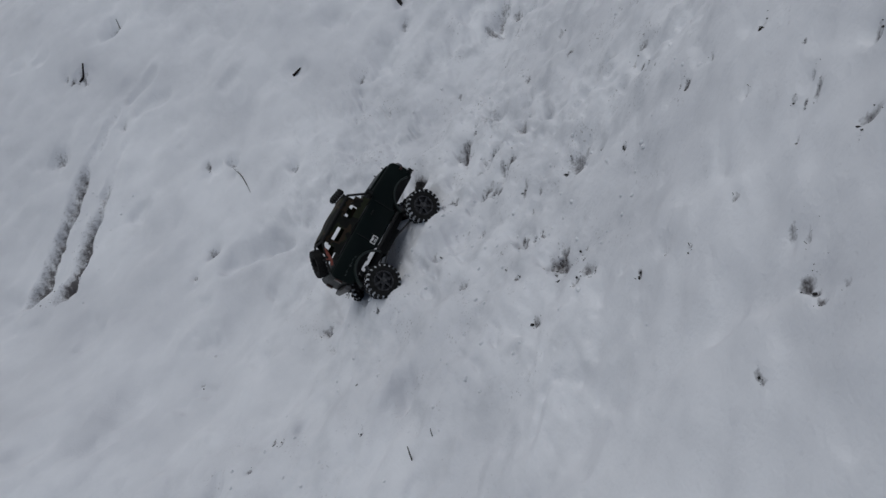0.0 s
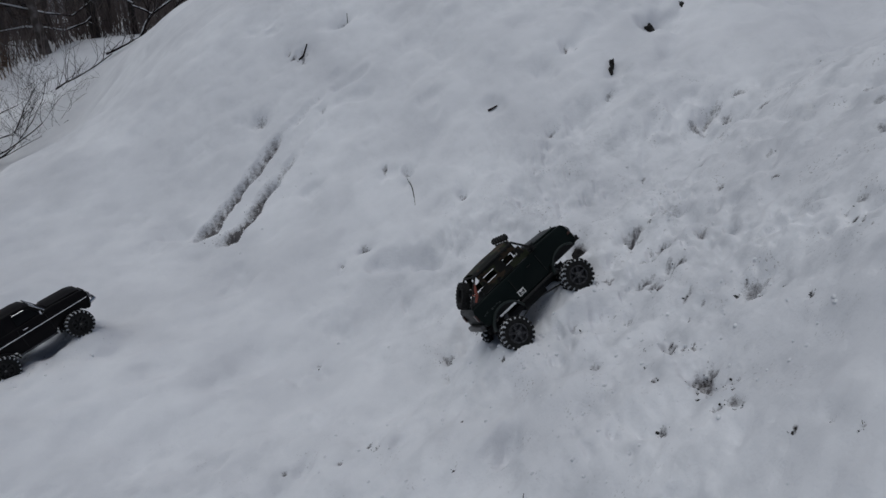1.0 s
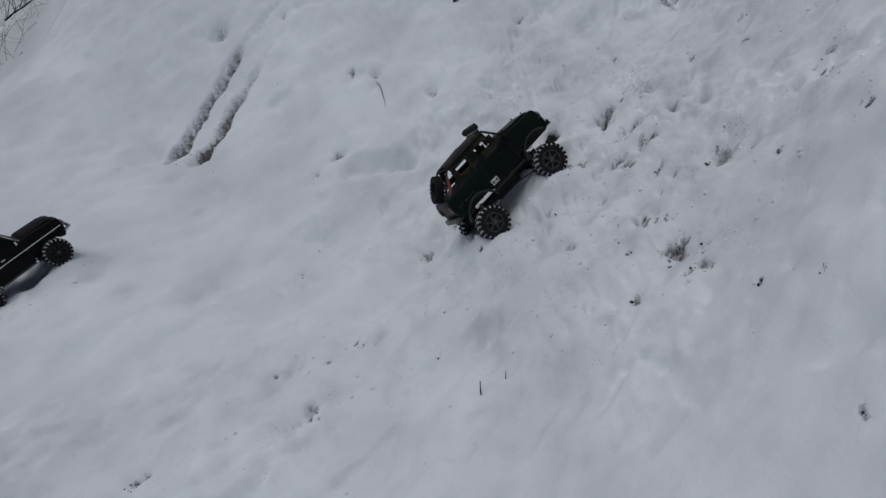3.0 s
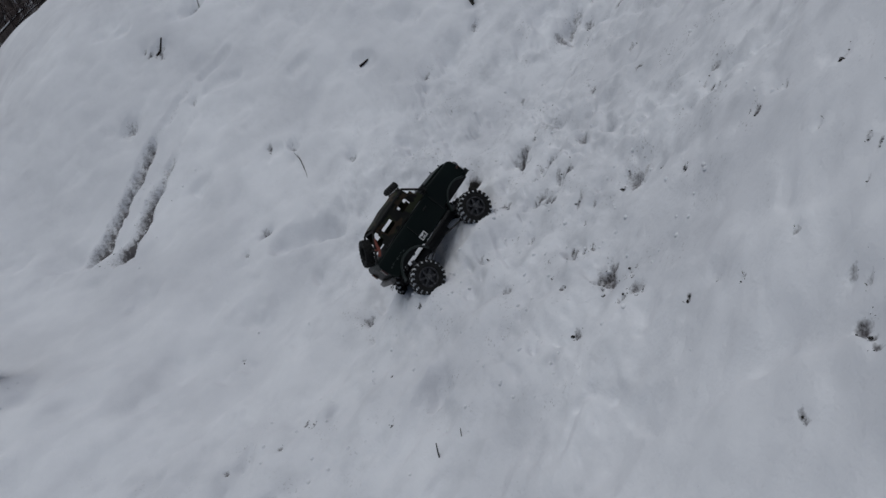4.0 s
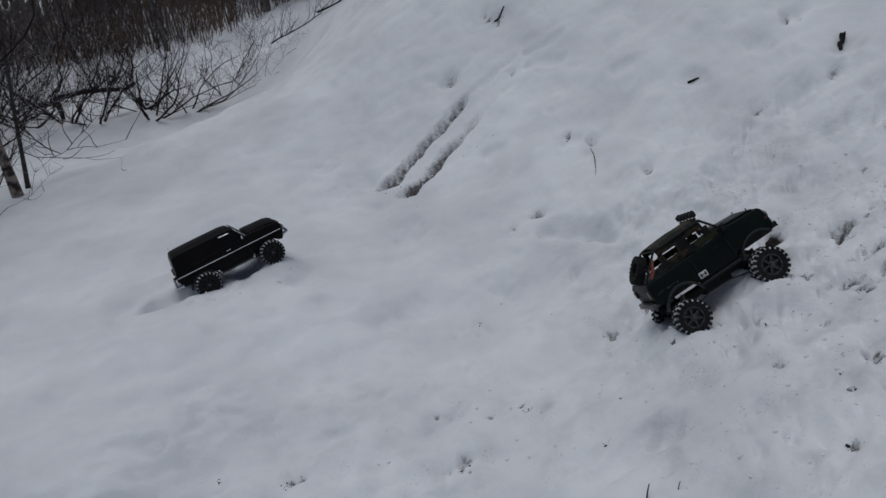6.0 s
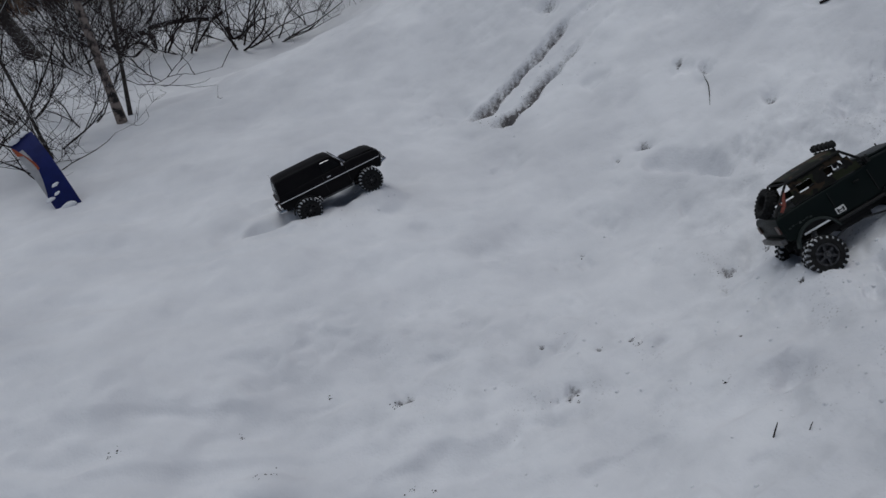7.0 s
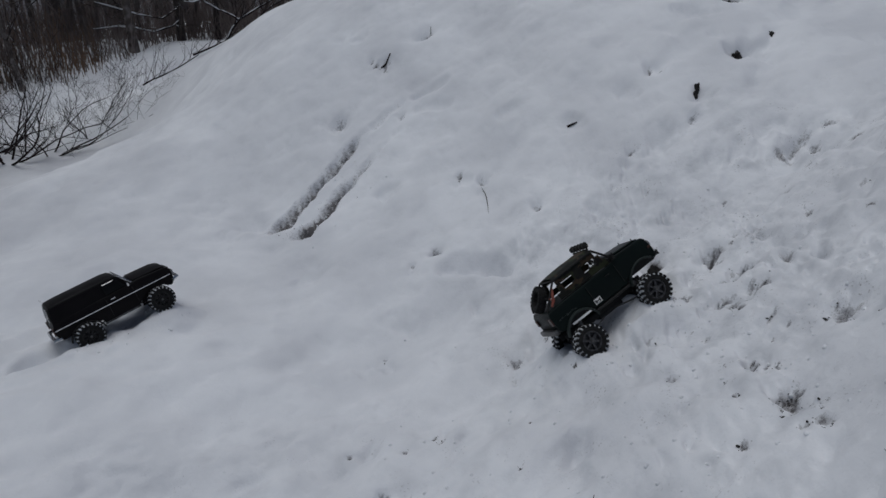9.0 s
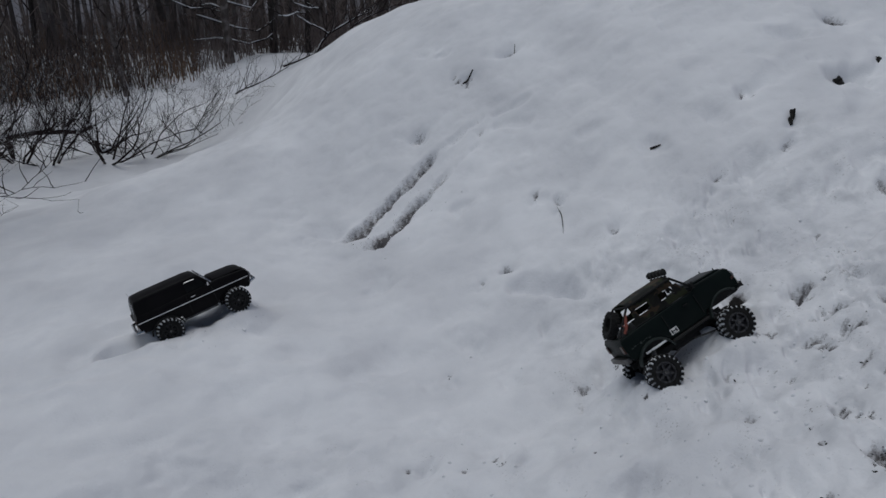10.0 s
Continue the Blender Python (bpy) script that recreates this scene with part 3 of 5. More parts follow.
def snow_height(x, y):
    """The snow's surface and how much soil and painted shade shows in it."""
    x, y = np.asarray(x, float), np.asarray(y, float)
    z = h = land(x, y)
    # marks on the steep side lie along the slope, not up it
    xs = x + 0.18 * np.log1p(np.exp(np.clip((x - 0.55) / 0.2, -40, 40)))
    edge = 0.16 * vnoise(x, y, 0.45, 14)
    churned = sig((x - 0.52 + edge) / 0.10) * sig((2.45 - y + edge) / 0.12) * sig((2.1 - x + edge) / 0.2) * (0.15 + 0.85 * sig((y - 1.0 + edge) / 0.12))
    trail = sig((0.30 - np.abs(y - 1.62 + 0.1 * x + edge)) / 0.06) * sig((x + 0.85) / 0.2) * sig((1.5 - x) / 0.2)
    churned = np.maximum(churned, 0.45 * trail)
    near = sig((3.0 - np.abs(x)) / 0.3) * sig((6.0 - y) / 0.4)
    u = xs + 0.015 * vnoise(xs, y, 0.09, 15)
    v = y + 0.015 * vnoise(xs, y, 0.09, 17)
    bank = sig((x - 0.15) / 0.15) * sig((y - 2.1) / 0.2) * sig((4.6 - y) / 0.3)
    steep = sig((x - 0.62) / 0.06) * sig((1.1 - y) / 0.1)
    patchy = sig((lumps(x, y, h, 0.20, 16) - 0.05) / 0.15)
    z = z + 0.034 * vnoise(u, v, 0.75, 1) + 0.020 * vnoise(u, v, 0.36, 2) + near * 0.017 * lumps(x, y, h, 0.17, 3) + near * 0.009 * lumps(x, y, h, 0.085, 34) + near * 0.0022 * lumps(x, y, h, 0.04, 46)
    z = z + near * churned * (0.012 * lumps(x, y, h, 0.11, 4) + (0.3 + 0.7 * patchy) * (0.0095 * lumps(x, y, h, 0.055, 5) + 0.0045 * lumps(x, y, h, 0.028, 19) + 0.002 * lumps(x, y, h, 0.014, 29)))
    # wind-drawn ripples on the flat
    flat = sig((2.6 - y) / 0.25) * sig((0.6 - x) / 0.2) * near
    low = sig((1.55 - y + 0.2 * x) / 0.15)
    p, q = 0.966 * u + 0.26 * v, 0.966 * v - 0.26 * u
    z = z + flat * (0.026 * vnoise(0.28 * p, q, 0.16, 26) + (0.010 + 0.014 * low) * vnoise(0.28 * p, q, 0.075, 27)) + flat * (0.002 + 0.0045 * low) * vnoise(0.45 * p, q, 0.035, 30) - 0.045 * flat * low * np.clip(vnoise(0.35 * p, q, 0.10, 39) - 0.15, 0, 1)
    z = z + steep * (0.014 * lumps(x, y, h, 0.15, 35) + 0.009 * lumps(x, y, h, 0.07, 36) + 0.0032 * lumps(x, y, h, 0.03, 37))
    quiet = 1.0
    for ax, ay, bx, by, w, depth, dirt in RUTS:
        quiet = quiet * sig((near_line(x, y, ax, ay, bx, by)[0] - 0.10) / 0.02)
    way = 0.9 - 1.2 * sig((y - 2.35) / 0.1)
    # a few scattered prints between the marks that are placed one by one
    dug = 1 - 2 * sig((2.2 - y) / 0.1) * sig((y - 1.1) / 0.1) * sig((x - 0.55) / 0.1)
    z = z - near * quiet * (0.006 * bank + 0.010) * pits(u, v, 0.21, 0.5, 3, 1.6, way, 1.2, dug)
    z = z - near * quiet * (0.003 * bank + 0.011 * churned + 0.003) * pits(u, v, 0.105, 0.45, 5, 1.6, way, 1.2, dug)
    z = z - near * churned * (0.2 + 0.8 * patchy) * (0.024 * pits(u, v, 0.085, 0.5, 8, 1.7, lower=dug) + 0.017 * pits(u, v, 0.045, 0.5, 11, 1.7, lower=dug))
    soil = 0.30 * churned * np.clip(vnoise(x, y, 0.12, 7) - 0.1, 0, 1) + 0.22 * churned * patchy * pits(u, v, 0.06, 0.4, 21, 1.8, lower=dug)
    for ax, ay, bx, by, w, depth, dirt in RUTS:
        d, s = near_line(x, y, ax, ay, bx, by)
        d = d + 0.012 * vnoise(x, y, 0.07, 8) + (dirt > 0) * (0.010 * vnoise(x, y, 0.035, 9) + 0.006 * vnoise(x, y, 0.018, 45))
        w, depth = (1.0 * w, 0.75 * depth) if dirt > 0 else (w, depth)
        # bars left by the tread
        lug = (dirt > 0) * np.sin(s * math.hypot(bx - ax, by - ay) / 0.0056 + 60 * d + 1.5 * vnoise(x, y, 0.08, 40))
        core = np.exp(-(np.abs(d) / w) ** 2.4)
        z = z - depth * core * (1 + 0.35 * (dirt > 0) * vnoise(x, y, 0.04, 10)) + 0.15 * depth * np.exp(-((d - 1.5 * w) / (0.5 * w)) ** 2)
        z = z + (dirt > 0) * depth * core * (0.20 * vnoise(x, y, 0.024, 24) + 0.30 * np.clip(vnoise(x, y, 0.045, 25), 0, 1) + 0.14 * lug)
        soil = np.maximum(soil, dirt * (0.66 + 0.12 * lug + 0.24 * vnoise(x, y, 0.05, 42)) * np.exp(-((d + 0.006) / (1.1 * w)) ** 2) + 0.20 * dirt * np.exp(-(d / (2.0 * w)) ** 2))
    for ax, ay, bx, by, w, depth in DENTS:
        d, s = near_line(x, y, ax, ay, bx, by)
        z = z - 1.7 * depth * np.exp(-(np.abs(d + 0.008 * vnoise(x, y, 0.07, 11)) / w) ** 3)

    def around(hx, hy, r, reach, ragged=1.0):
        """Vertices round a mark, with their places up the slope and across it, in radii."""
        m = (np.abs(x - hx) < reach * r) & (np.abs(y - hy) < reach * r)
        if not m.any():
            return m, None, None
        gx = float(land(hx + 0.05, hy) - land(hx - 0.05, hy)) / 0.1
        gy = float(land(hx, hy + 0.05) - land(hx, hy - 0.05)) / 0.1
        g = math.hypot(gx, gy) + 1e-6
        dx, dy = x[m] - hx, y[m] - hy
        f = (dx * gx + dy * gy) / g * math.sqrt(1 + g * g) / r
        w = (dy * gx - dx * gy) / g / r
        size = 0.7 * r + 0.006
        return m, f + ragged * (0.5 * lumps(x[m], y[m], h[m], size, 31) + 0.3 * lumps(x[m], y[m], h[m], 0.4 * size, 41)), w + ragged * (0.5 * lumps(x[m], y[m], h[m], size, 32) + 0.3 * lumps(x[m], y[m], h[m], 0.4 * size, 43))

    for k, (hx, hy, r, depth) in enumerate(HOLLOWS):
        m, f, w = around(hx, hy, r, 2.6, 0.4)
        if f is None:
            continue
        turn = 0.5 * math.sin(5.0 * k)
        f, w = f * math.cos(turn) + w * math.sin(turn), w * math.cos(turn) - f * math.sin(turn)
        z[m] = z[m] - (0.62 + 0.20 * (hy > 2.3)) * r * depth * np.exp(-((f / 0.75) ** 2 + (w / 1.15) ** 2) ** 1.8) * np.clip(1 + 0.5 * f, 0.4, 1.6)
    for k, (hx, hy, r, depth) in enumerate(PRINTS_FOOT):
        m, f, w = around(hx, hy, r, 3.0, 0.5)
        if f is None:
            continue
        t = 0.7 + 0.7 * math.sin(7.0 * k)
        f, w = f * math.cos(t) + w * math.sin(t), w * math.cos(t) - f * math.sin(t)
        z[m] = z[m] - 1.3 * depth * np.exp(-((f / 1.45) ** 2 + (w / 0.8) ** 2) ** 1.6) * np.clip(1 - 0.5 * f, 0.3, 1.6)
    for hx, hy, r, depth in HOLES:
        d = np.hypot(x - hx, y - hy) + 0.25 * r * vnoise(x, y, 0.04, 12)
        z = z - 0.25 * depth * np.exp(-(d / (0.7 * r)) ** 2) - 0.40 * depth * np.exp(-(d / (1.7 * r)) ** 2)
    for k, (hx, hy, r, earth) in enumerate(DUG):
        r = 1.2 * r
        m, f, w = around(hx, hy, r, 3.5)
        if f is None:
            continue
        turn, wide = 1.2 * math.sin(9.0 * k), 1.3 + 0.5 * math.sin(3.0 * k)
        f, w = f * math.cos(turn) + w * math.sin(turn), w * math.cos(turn) - f * math.sin(turn)
        ring = np.sqrt((f / 0.85) ** 2 + (w / wide) ** 2)
        z[m] = z[m] - 0.80 * r * np.exp(-ring ** 2) - (0.50 + 0.25 * (hy > 2.3)) * r * np.exp(-(ring / 2.0) ** 2)
        # darkens one wall of the dent: some earth, plus its shade painted in
        soil[m] = np.maximum(soil[m], (0.35 + 0.75 * earth) * np.exp(-((f - 0.2) / 0.7) ** 2 - (w / (0.95 * wide)) ** 2))
    for wx, wy, bottom, sunk in TYRES:
        d = np.hypot(x - wx, y - wy)
        k = np.exp(-(d / 0.085) ** 3)
        z = z * (1 - k) + (bottom + sunk) * k + 0.010 * np.exp(-((d - 0.10) / 0.03) ** 2) * (1 + vnoise(x, y, 0.05, 13))
    return z, soil, churned * near


def ground_z(x, y):
    return float(snow_height(np.array([x]), np.array([y]))[0][0])


GREEN_POSE = pose(0.756, 1.807, 0.341, -20.0, -26.1, 20.7) @ Matrix.Scale(0.8692, 4) @ pose(-0.157, -0.1, 0, -11, 0, 0) @ Matrix.Scale(0.955, 4) @ pose(0.157, 0.1, 0)
BLACK_POSE = pose(-1.001, 2.584, 0.084, -10.0, -13.5, 35.4) @ Matrix.Scale(0.9121, 4)
TYRES = []
for truck_pose, sunk in ((GREEN_POSE, (0.012, 0.014, 0.035, 0.035)), (BLACK_POSE, (0.008, 0.026, 0.012, 0.04))):
    for (sx, sy), deep in zip(((1, -1), (-1, -1), (1, 1), (-1, 1)), sunk):
        p = truck_pose @ Vector((0.157 * sx, 0.1 * sy, 0))
        TYRES.append((p.x, p.y, p.z, deep))


def axis_lines(stretches, end, first, last, wider):
    """Grid lines: close in the middle, wider and wider outside."""
    mid = []
    for (lo, step), hi in zip(stretches, [q[0] for q in stretches[1:]] + [end]):
        mid += list(np.arange(lo, hi - 0.5 * step, step))
    s, a = stretches[0][1], mid[0]
    while a > first:
        s *= wider
        a -= s
        mid.insert(0, a)
    s, a = stretches[-1][1], mid[-1]
    while a < last:
        s *= wider
        a += s
        mid.append(a)
    return np.array(mid)


def build_ground():
    xs = axis_lines([(-2.0, 0.0105), (-0.1, 0.0085), (0.5, 0.0044), (1.3, 0.0085)], 2.2, -400, 400, 1.06)
    ys = axis_lines([(0.25, 0.0048), (1.5, 0.0072), (2.9, 0.0105)], 5.2, -400, 900, 1.06)
    gx, gy = np.meshgrid(xs, ys)
    z, soil, rough = snow_height(gx.ravel(), gy.ravel())
    co = np.stack([gx.ravel(), gy.ravel(), z], 1).astype(np.float32)
    nx, ny = len(xs), len(ys)
    i = (np.arange(ny - 1)[:, None] * nx + np.arange(nx - 1)[None]).ravel()
    quads = np.stack([i, i + 1, i + nx + 1, i + nx], 1).astype(np.int32)
    me = bpy.data.meshes.new("ground")
    me.vertices.add(len(co))
    me.vertices.foreach_set("co", co.ravel())
    me.loops.add(quads.size)
    me.loops.foreach_set("vertex_index", quads.ravel())
    me.polygons.add(len(quads))
    me.polygons.foreach_set("loop_start", np.arange(0, quads.size, 4, dtype=np.int32))
    me.polygons.foreach_set("loop_total", np.full(len(quads), 4, np.int32))
    me.update(calc_edges=True)
    me.attributes.new("soil", "FLOAT", "POINT").data.foreach_set("value", soil.astype(np.float32))
    me.attributes.new("rough", "FLOAT", "POINT").data.foreach_set("value", rough.astype(np.float32))
    me.shade_smooth()
    me.materials.append(SNOW)
    return tagged(new("ground", me), "snow-covered bank with ruts, footprints and dents", "snow", kind="structure")


build_ground()


# ---------------------------------------------------------------- wheels
def wheel_meshes(radius, width, spokes, tread, rim):
    """Tyre carcass, knobs and rim of one wheel, to be shared by four."""
    r, h = radius, width / 2
    made = []
    bm = bmesh.new()
    lathe(bm, [(r * 0.55, -h * 0.80), (r * 0.62, -h * 0.98), (r * 0.80, -h), (r * 0.90, -h * 0.92), (r * 0.94, -h * 0.6), (r * 0.945, 0),
               (r * 0.94, h * 0.6), (r * 0.90, h * 0.92), (r * 0.80, h), (r * 0.62, h * 0.98), (r * 0.55, h * 0.80)], 36)
    made.append(("tyre", bm, RUBBER))
    bm = bmesh.new()
    lathe(bm, [(r * 0.84, -h * 1.005), (r * 0.915, -h * 0.94), (r * 0.958, -h * 0.62), (r * 0.965, 0), (r * 0.958, h * 0.62), (r * 0.915, h * 0.94), (r * 0.84, h * 1.005)], 36)
    made.append(("packed_snow", bm, tread))
    bm = bmesh.new()
    n = 20
    for k in range(n):
        a = 2 * math.pi * k / n
        for side, shift in ((-1, 0.0), (1, 0.5)):
            m = Matrix.Rotation(-(a + shift * 2 * math.pi / n), 4, "Y")
            box(bm, r * 0.90, r * 1.0, 0.03 * h * side, 0.55 * h * side, -r * 0.055, r * 0.075, 0, m @ Matrix.Rotation(0.35 * side, 4, "X"))
            box(bm, r * 0.78, r * 0.985, 0.62 * h * side, 1.06 * h * side, -r * 0.085, r * 0.085, 0, m)
    made.append(("tread", bm, RUBBER))
    bm = bmesh.new()
    lathe(bm, [(r * 0.55, h * 0.8), (r * 0.585, -h * 0.88), (r * 0.56, -h * 0.95), (r * 0.50, -h * 0.92), (r * 0.47, -h * 0.35), (r * 0.12, -h * 0.30), (0.001, -h * 0.30)], 32)
    for k in range(spokes):
        m = Matrix.Rotation(2 * math.pi * k / spokes, 4, "Y")
        box(bm, r * 0.10, r * 0.50, -h * 0.78, -h * 0.32, -r * 0.065, r * 0.065, r * 0.02, m)
    lathe(bm, [(r * 0.19, -h * 0.4), (r * 0.19, -h * 0.86), (r * 0.15, -h * 0.92), (0.001, -h * 0.92)], 18)
    made.append(("rim", bm, rim))
    bm = bmesh.new()
    lathe(bm, [(r * 0.085, -h * 0.9), (r * 0.085, -h * 1.06), (0.001, -h * 1.06)], 6)
    made.append(("wheel_nut", bm, STEEL))
    out = []
    for name, b, mat in made:
        me = bpy.data.meshes.new(name)
        bmesh.ops.recalc_face_normals(b, faces=b.faces)
        b.to_mesh(me)
        b.free()
        me.materials.append(mat)
        smooth(me, 35)
        out.append((name, me))
    return out


def add_wheels(truck, meshes, track=0.1, base=0.157, radius=0.058, steer=0.0):
    hub = bmesh.new()
    lathe(hub, [(0.012, -0.004), (0.012, 0.03), (0.001, 0.03)], 10)
    hub_me = bpy.data.meshes.new("wheel")
    hub.to_mesh(hub_me)
    hub.free()
    hub_me.materials.append(STEEL)
    for k, (sx, sy) in enumerate(((1, -1), (-1, -1), (1, 1), (-1, 1))):
        m = pose(sx * base, sy * track, radius, 0, 37 * k, (180 if sy > 0 else 0) + (steer if sx > 0 else 0))
        w = shared("wheel", hub_me, truck, m)
        for name, me in meshes:
            shared(name, me, w)


def chassis(truck):
    bm = bmesh.new()
    for s in (-1, 1):
        box(bm, -0.20, 0.20, s * 0.030 - 0.003, s * 0.030 + 0.003, 0.088, 0.108, 0.001)
    box(bm, -0.05, 0.06, -0.035, 0.035, 0.075, 0.092, 0.003)
    part("chassis", bm, PLASTIC, truck)
    for x in (-0.157, 0.157):
        bm = bmesh.new()
        tube(bm, [(x, -0.078, 0.058), (x, 0.078, 0.058)], 0.009, 10)
        lathe_bm = bmesh.ops.create_uvsphere(bm, u_segments=12, v_segments=8, radius=0.022)["verts"]
        for v in lathe_bm:
            v.co = Vector((x, 0.018, 0.058)) + v.co
        part("axle", bm, PLASTIC, truck)
    for x in (-1, 1):
        for s in (-1, 1):
            bm = bmesh.new()
            tube(bm, [(x * 0.148, s * 0.048, 0.052), (x * 0.03, s * 0.032, 0.078)], 0.0032, 8)
            part("suspension_link", bm, STEEL, truck)
            bm = bmesh.new()
            tube(bm, [(x * 0.150, s * 0.052, 0.066), (x * 0.125, s * 0.046, 0.125)], 0.007, 10)
            tube(bm, [(x * 0.145, s * 0.051, 0.078), (x * 0.130, s * 0.047, 0.114)], 0.0095, 10)
            part("shock_absorber", bm, STEEL, truck)


def arch(cx, r, z0, n=9, forward=True):
    """Points of a wheel arch from back to front, seen from the side."""
    pts = []
    for k in range(n):
        a = math.pi - math.pi * k / (n - 1)
        pts.append((cx + r * math.cos(a), max(z0, 0.07 + r * math.sin(a) * 1.0)))
    return pts


def flare(bm, cx, r, side, y, w, t=0.006, low=12):
    """A wheel-arch lip."""
    prev = None
    for k in range(13):
        a = math.radians(low + (168 - low) * k / 12)
        ring = []
        for rr, yy in ((r, y), (r, y + side * w), (r + t, y + side * w), (r + t * 1.6, y)):
            ring.append(bm.verts.new((cx + rr * math.cos(a), yy, 0.07 + rr * math.sin(a))))
        if prev:
            for i in range(4):
                bm.faces.new((prev[i], prev[(i + 1) % 4], ring[(i + 1) % 4], ring[i]))
        prev = ring


# ---------------------------------------------------------------- green crawler truck
def green_truck():
    truck = tagged(new("toy_truck"), "dark green radio-controlled crawler truck with camouflage soft top", "toy truck")
    body_profile = [(-0.243, 0.128)] + [(-0.236, 0.116)] + arch(-0.157, 0.070, 0.112) + [(-0.080, 0.104), (0.070, 0.104)] + arch(0.157, 0.076, 0.122)
    body_profile += [(0.236, 0.134), (0.238, 0.160), (0.234, 0.196), (0.224, 0.206), (0.080, 0.216), (0.074, 0.203), (-0.150, 0.203), (-0.240, 0.199), (-0.247, 0.185)]
    bm = bmesh.new()
    prism(bm, body_profile, 0.092, 0.006, lambda x, z: (1.0 if z < 0.19 else 0.93) * (1 - 0.10 * max(0, (x - 0.10) / 0.13)))
    part("body", bm, GREEN, truck, angle=50)
    bm = bmesh.new()
    prism(bm, [(0.086, 0.214), (0.218, 0.204), (0.214, 0.212), (0.195, 0.2165), (0.092, 0.2235)], 0.070, 0.004, lambda x, z: 1 - 0.13 * (x - 0.08) / 0.13)
    part("hood", bm, GREEN, truck)
    for s in (-1, 1):
        for x in (0.105, 0.200):
            bm = bmesh.new()
            tube(bm, [(x, s * 0.052, 0.208), (x, s * 0.052, 0.228 - (x - 0.1) * 0.05)], [0.003, 0.0025], 8)
            part("body_post", bm, STEEL, truck)
        bm = bmesh.new()
        flare(bm, -0.157, 0.068, s, s * 0.088, 0.012)
        part("fender_lip", bm, GREEN_WORN, truck, "scratched wheel arch lip")
        bm = bmesh.new()
        flare(bm, 0.157, 0.075, s, s * 0.084, 0.010, 0.005, 48)
        part("fender_lip", bm, GREEN_WORN, truck)
        bm = bmesh.new()
        tube(bm, [(-0.085, s * 0.093, 0.098), (0.072, s * 0.093, 0.098)], 0.0055, 8)
        for x in (-0.06, 0.05):
            tube(bm, [(x, s * 0.093, 0.098), (x, s * 0.03, 0.094)], 0.004, 6)
        part("rock_slider", bm, PLASTIC, truck)
        # door line and handle
        bm = bmesh.new()
        box(bm, 0.012, 0.030, s * 0.0915, s * 0.0960, 0.176, 0.1795, 0.001)
        part("door_handle", bm, PLASTIC, truck)
        for x in (-0.072, 0.066):
            bm = bmesh.new()
            box(bm, x - 0.0012, x + 0.0012, s * 0.0905, s * 0.0930, 0.118, 0.190)
            part("door_gap", bm, PLASTIC, truck)
        # sticker on the flank: white card with dark bars
        bm = bmesh.new()
        box(bm, -0.077, -0.047, s * 0.0920, s * 0.0932, 0.116, 0.136)
        st = part("sticker", bm, STICKER, truck, "white sticker with dark marks")
        bm = bmesh.new()
        for x0, x1, z0, z1 in ((-0.074, -0.068, 0.120, 0.132), (-0.056, -0.050, 0.120, 0.132), (-0.068, -0.056, 0.124, 0.128), (-0.072, -0.052, 0.1185, 0.120)):
            box(bm, x0, x1, s * 0.0930, s * 0.0938, z0, z1)
        part("sticker_mark", bm, INK, st)
        # small scuffed lettering bars over the rear arch
        bm = bmesh.new()
        for k in range(7):
            box(bm, -0.225 + 0.012 * k, -0.217 + 0.012 * k, s * 0.0918, s * 0.0928, 0.151 + 0.002 * (k % 3), 0.156 + 0.0025 * (k % 2))
        part("scuff_marks", bm, GREEN_WORN, truck, "pale scuffs over the rear wheel arch")
        # headlamp and corner lamp
        bm = bmesh.new()
        lathe(bm, [(0.015, 0.0), (0.015, -0.007), (0.012, -0.010), (0.001, -0.011)], 18)
        hl = part("headlight", bm, LENS, truck)
        hl.matrix_basis = pose(0.236, s * 0.058, 0.172, 0, 0, 90)
        bm = bmesh.new()
        box(bm, 0.222, 0.234, s * 0.078, s * 0.0835, 0.160, 0.168, 0.001)
        part("corner_lamp", bm, ORANGE, truck)
        bm = bmesh.new()
        box(bm, -0.2510, -0.2455, s * 0.066, s * 0.084, 0.150, 0.176, 0.001)
        part("tail_lamp", bm, ORANGE, truck)
        bm = bmesh.new()
        tube(bm, [(0.075, s * 0.084, 0.205), (0.078, s * 0.098, 0.214)], 0.002, 6)
        box(bm, 0.072, 0.082, s * 0.094, s * 0.106, 0.212, 0.232, 0.002)
        part("wing_mirror", bm, PLASTIC, truck)
    # wide sticker on the front corner
    bm = bmesh.new()
    box(bm, 0.2385, 0.2400, -0.080, -0.060, 0.137, 0.160)
    part("sticker", bm, STICKER, truck)
    # dark inner fenders close the arches
    for x0, x1 in ((-0.222, -0.092), (0.088, 0.228)):
        bm = bmesh.new()
        box(bm, x0, x1, -0.071, 0.071, 0.112, 0.196, 0.004)
        part("inner_fender", bm, PLASTIC, truck)
    # grille and bumpers
    bm = bmesh.new()
    for k in range(7):
        box(bm, 0.236, 0.241, -0.036 + 0.012 * k - 0.0035, -0.036 + 0.012 * k + 0.0035, 0.158, 0.188, 0.001)
    part("grille", bm, PLASTIC, truck)
    bm = bmesh.new()
    box(bm, 0.232, 0.252, -0.070, 0.070, 0.118, 0.136, 0.004)
    for s in (-1, 1):
        box(bm, 0.225, 0.246, s * 0.070, s * 0.082, 0.122, 0.136, 0.003)
    part("front_bumper", bm, PLASTIC, truck)
    bm = bmesh.new()
    box(bm, -0.262, -0.242, -0.078, 0.078, 0.112, 0.132, 0.004)
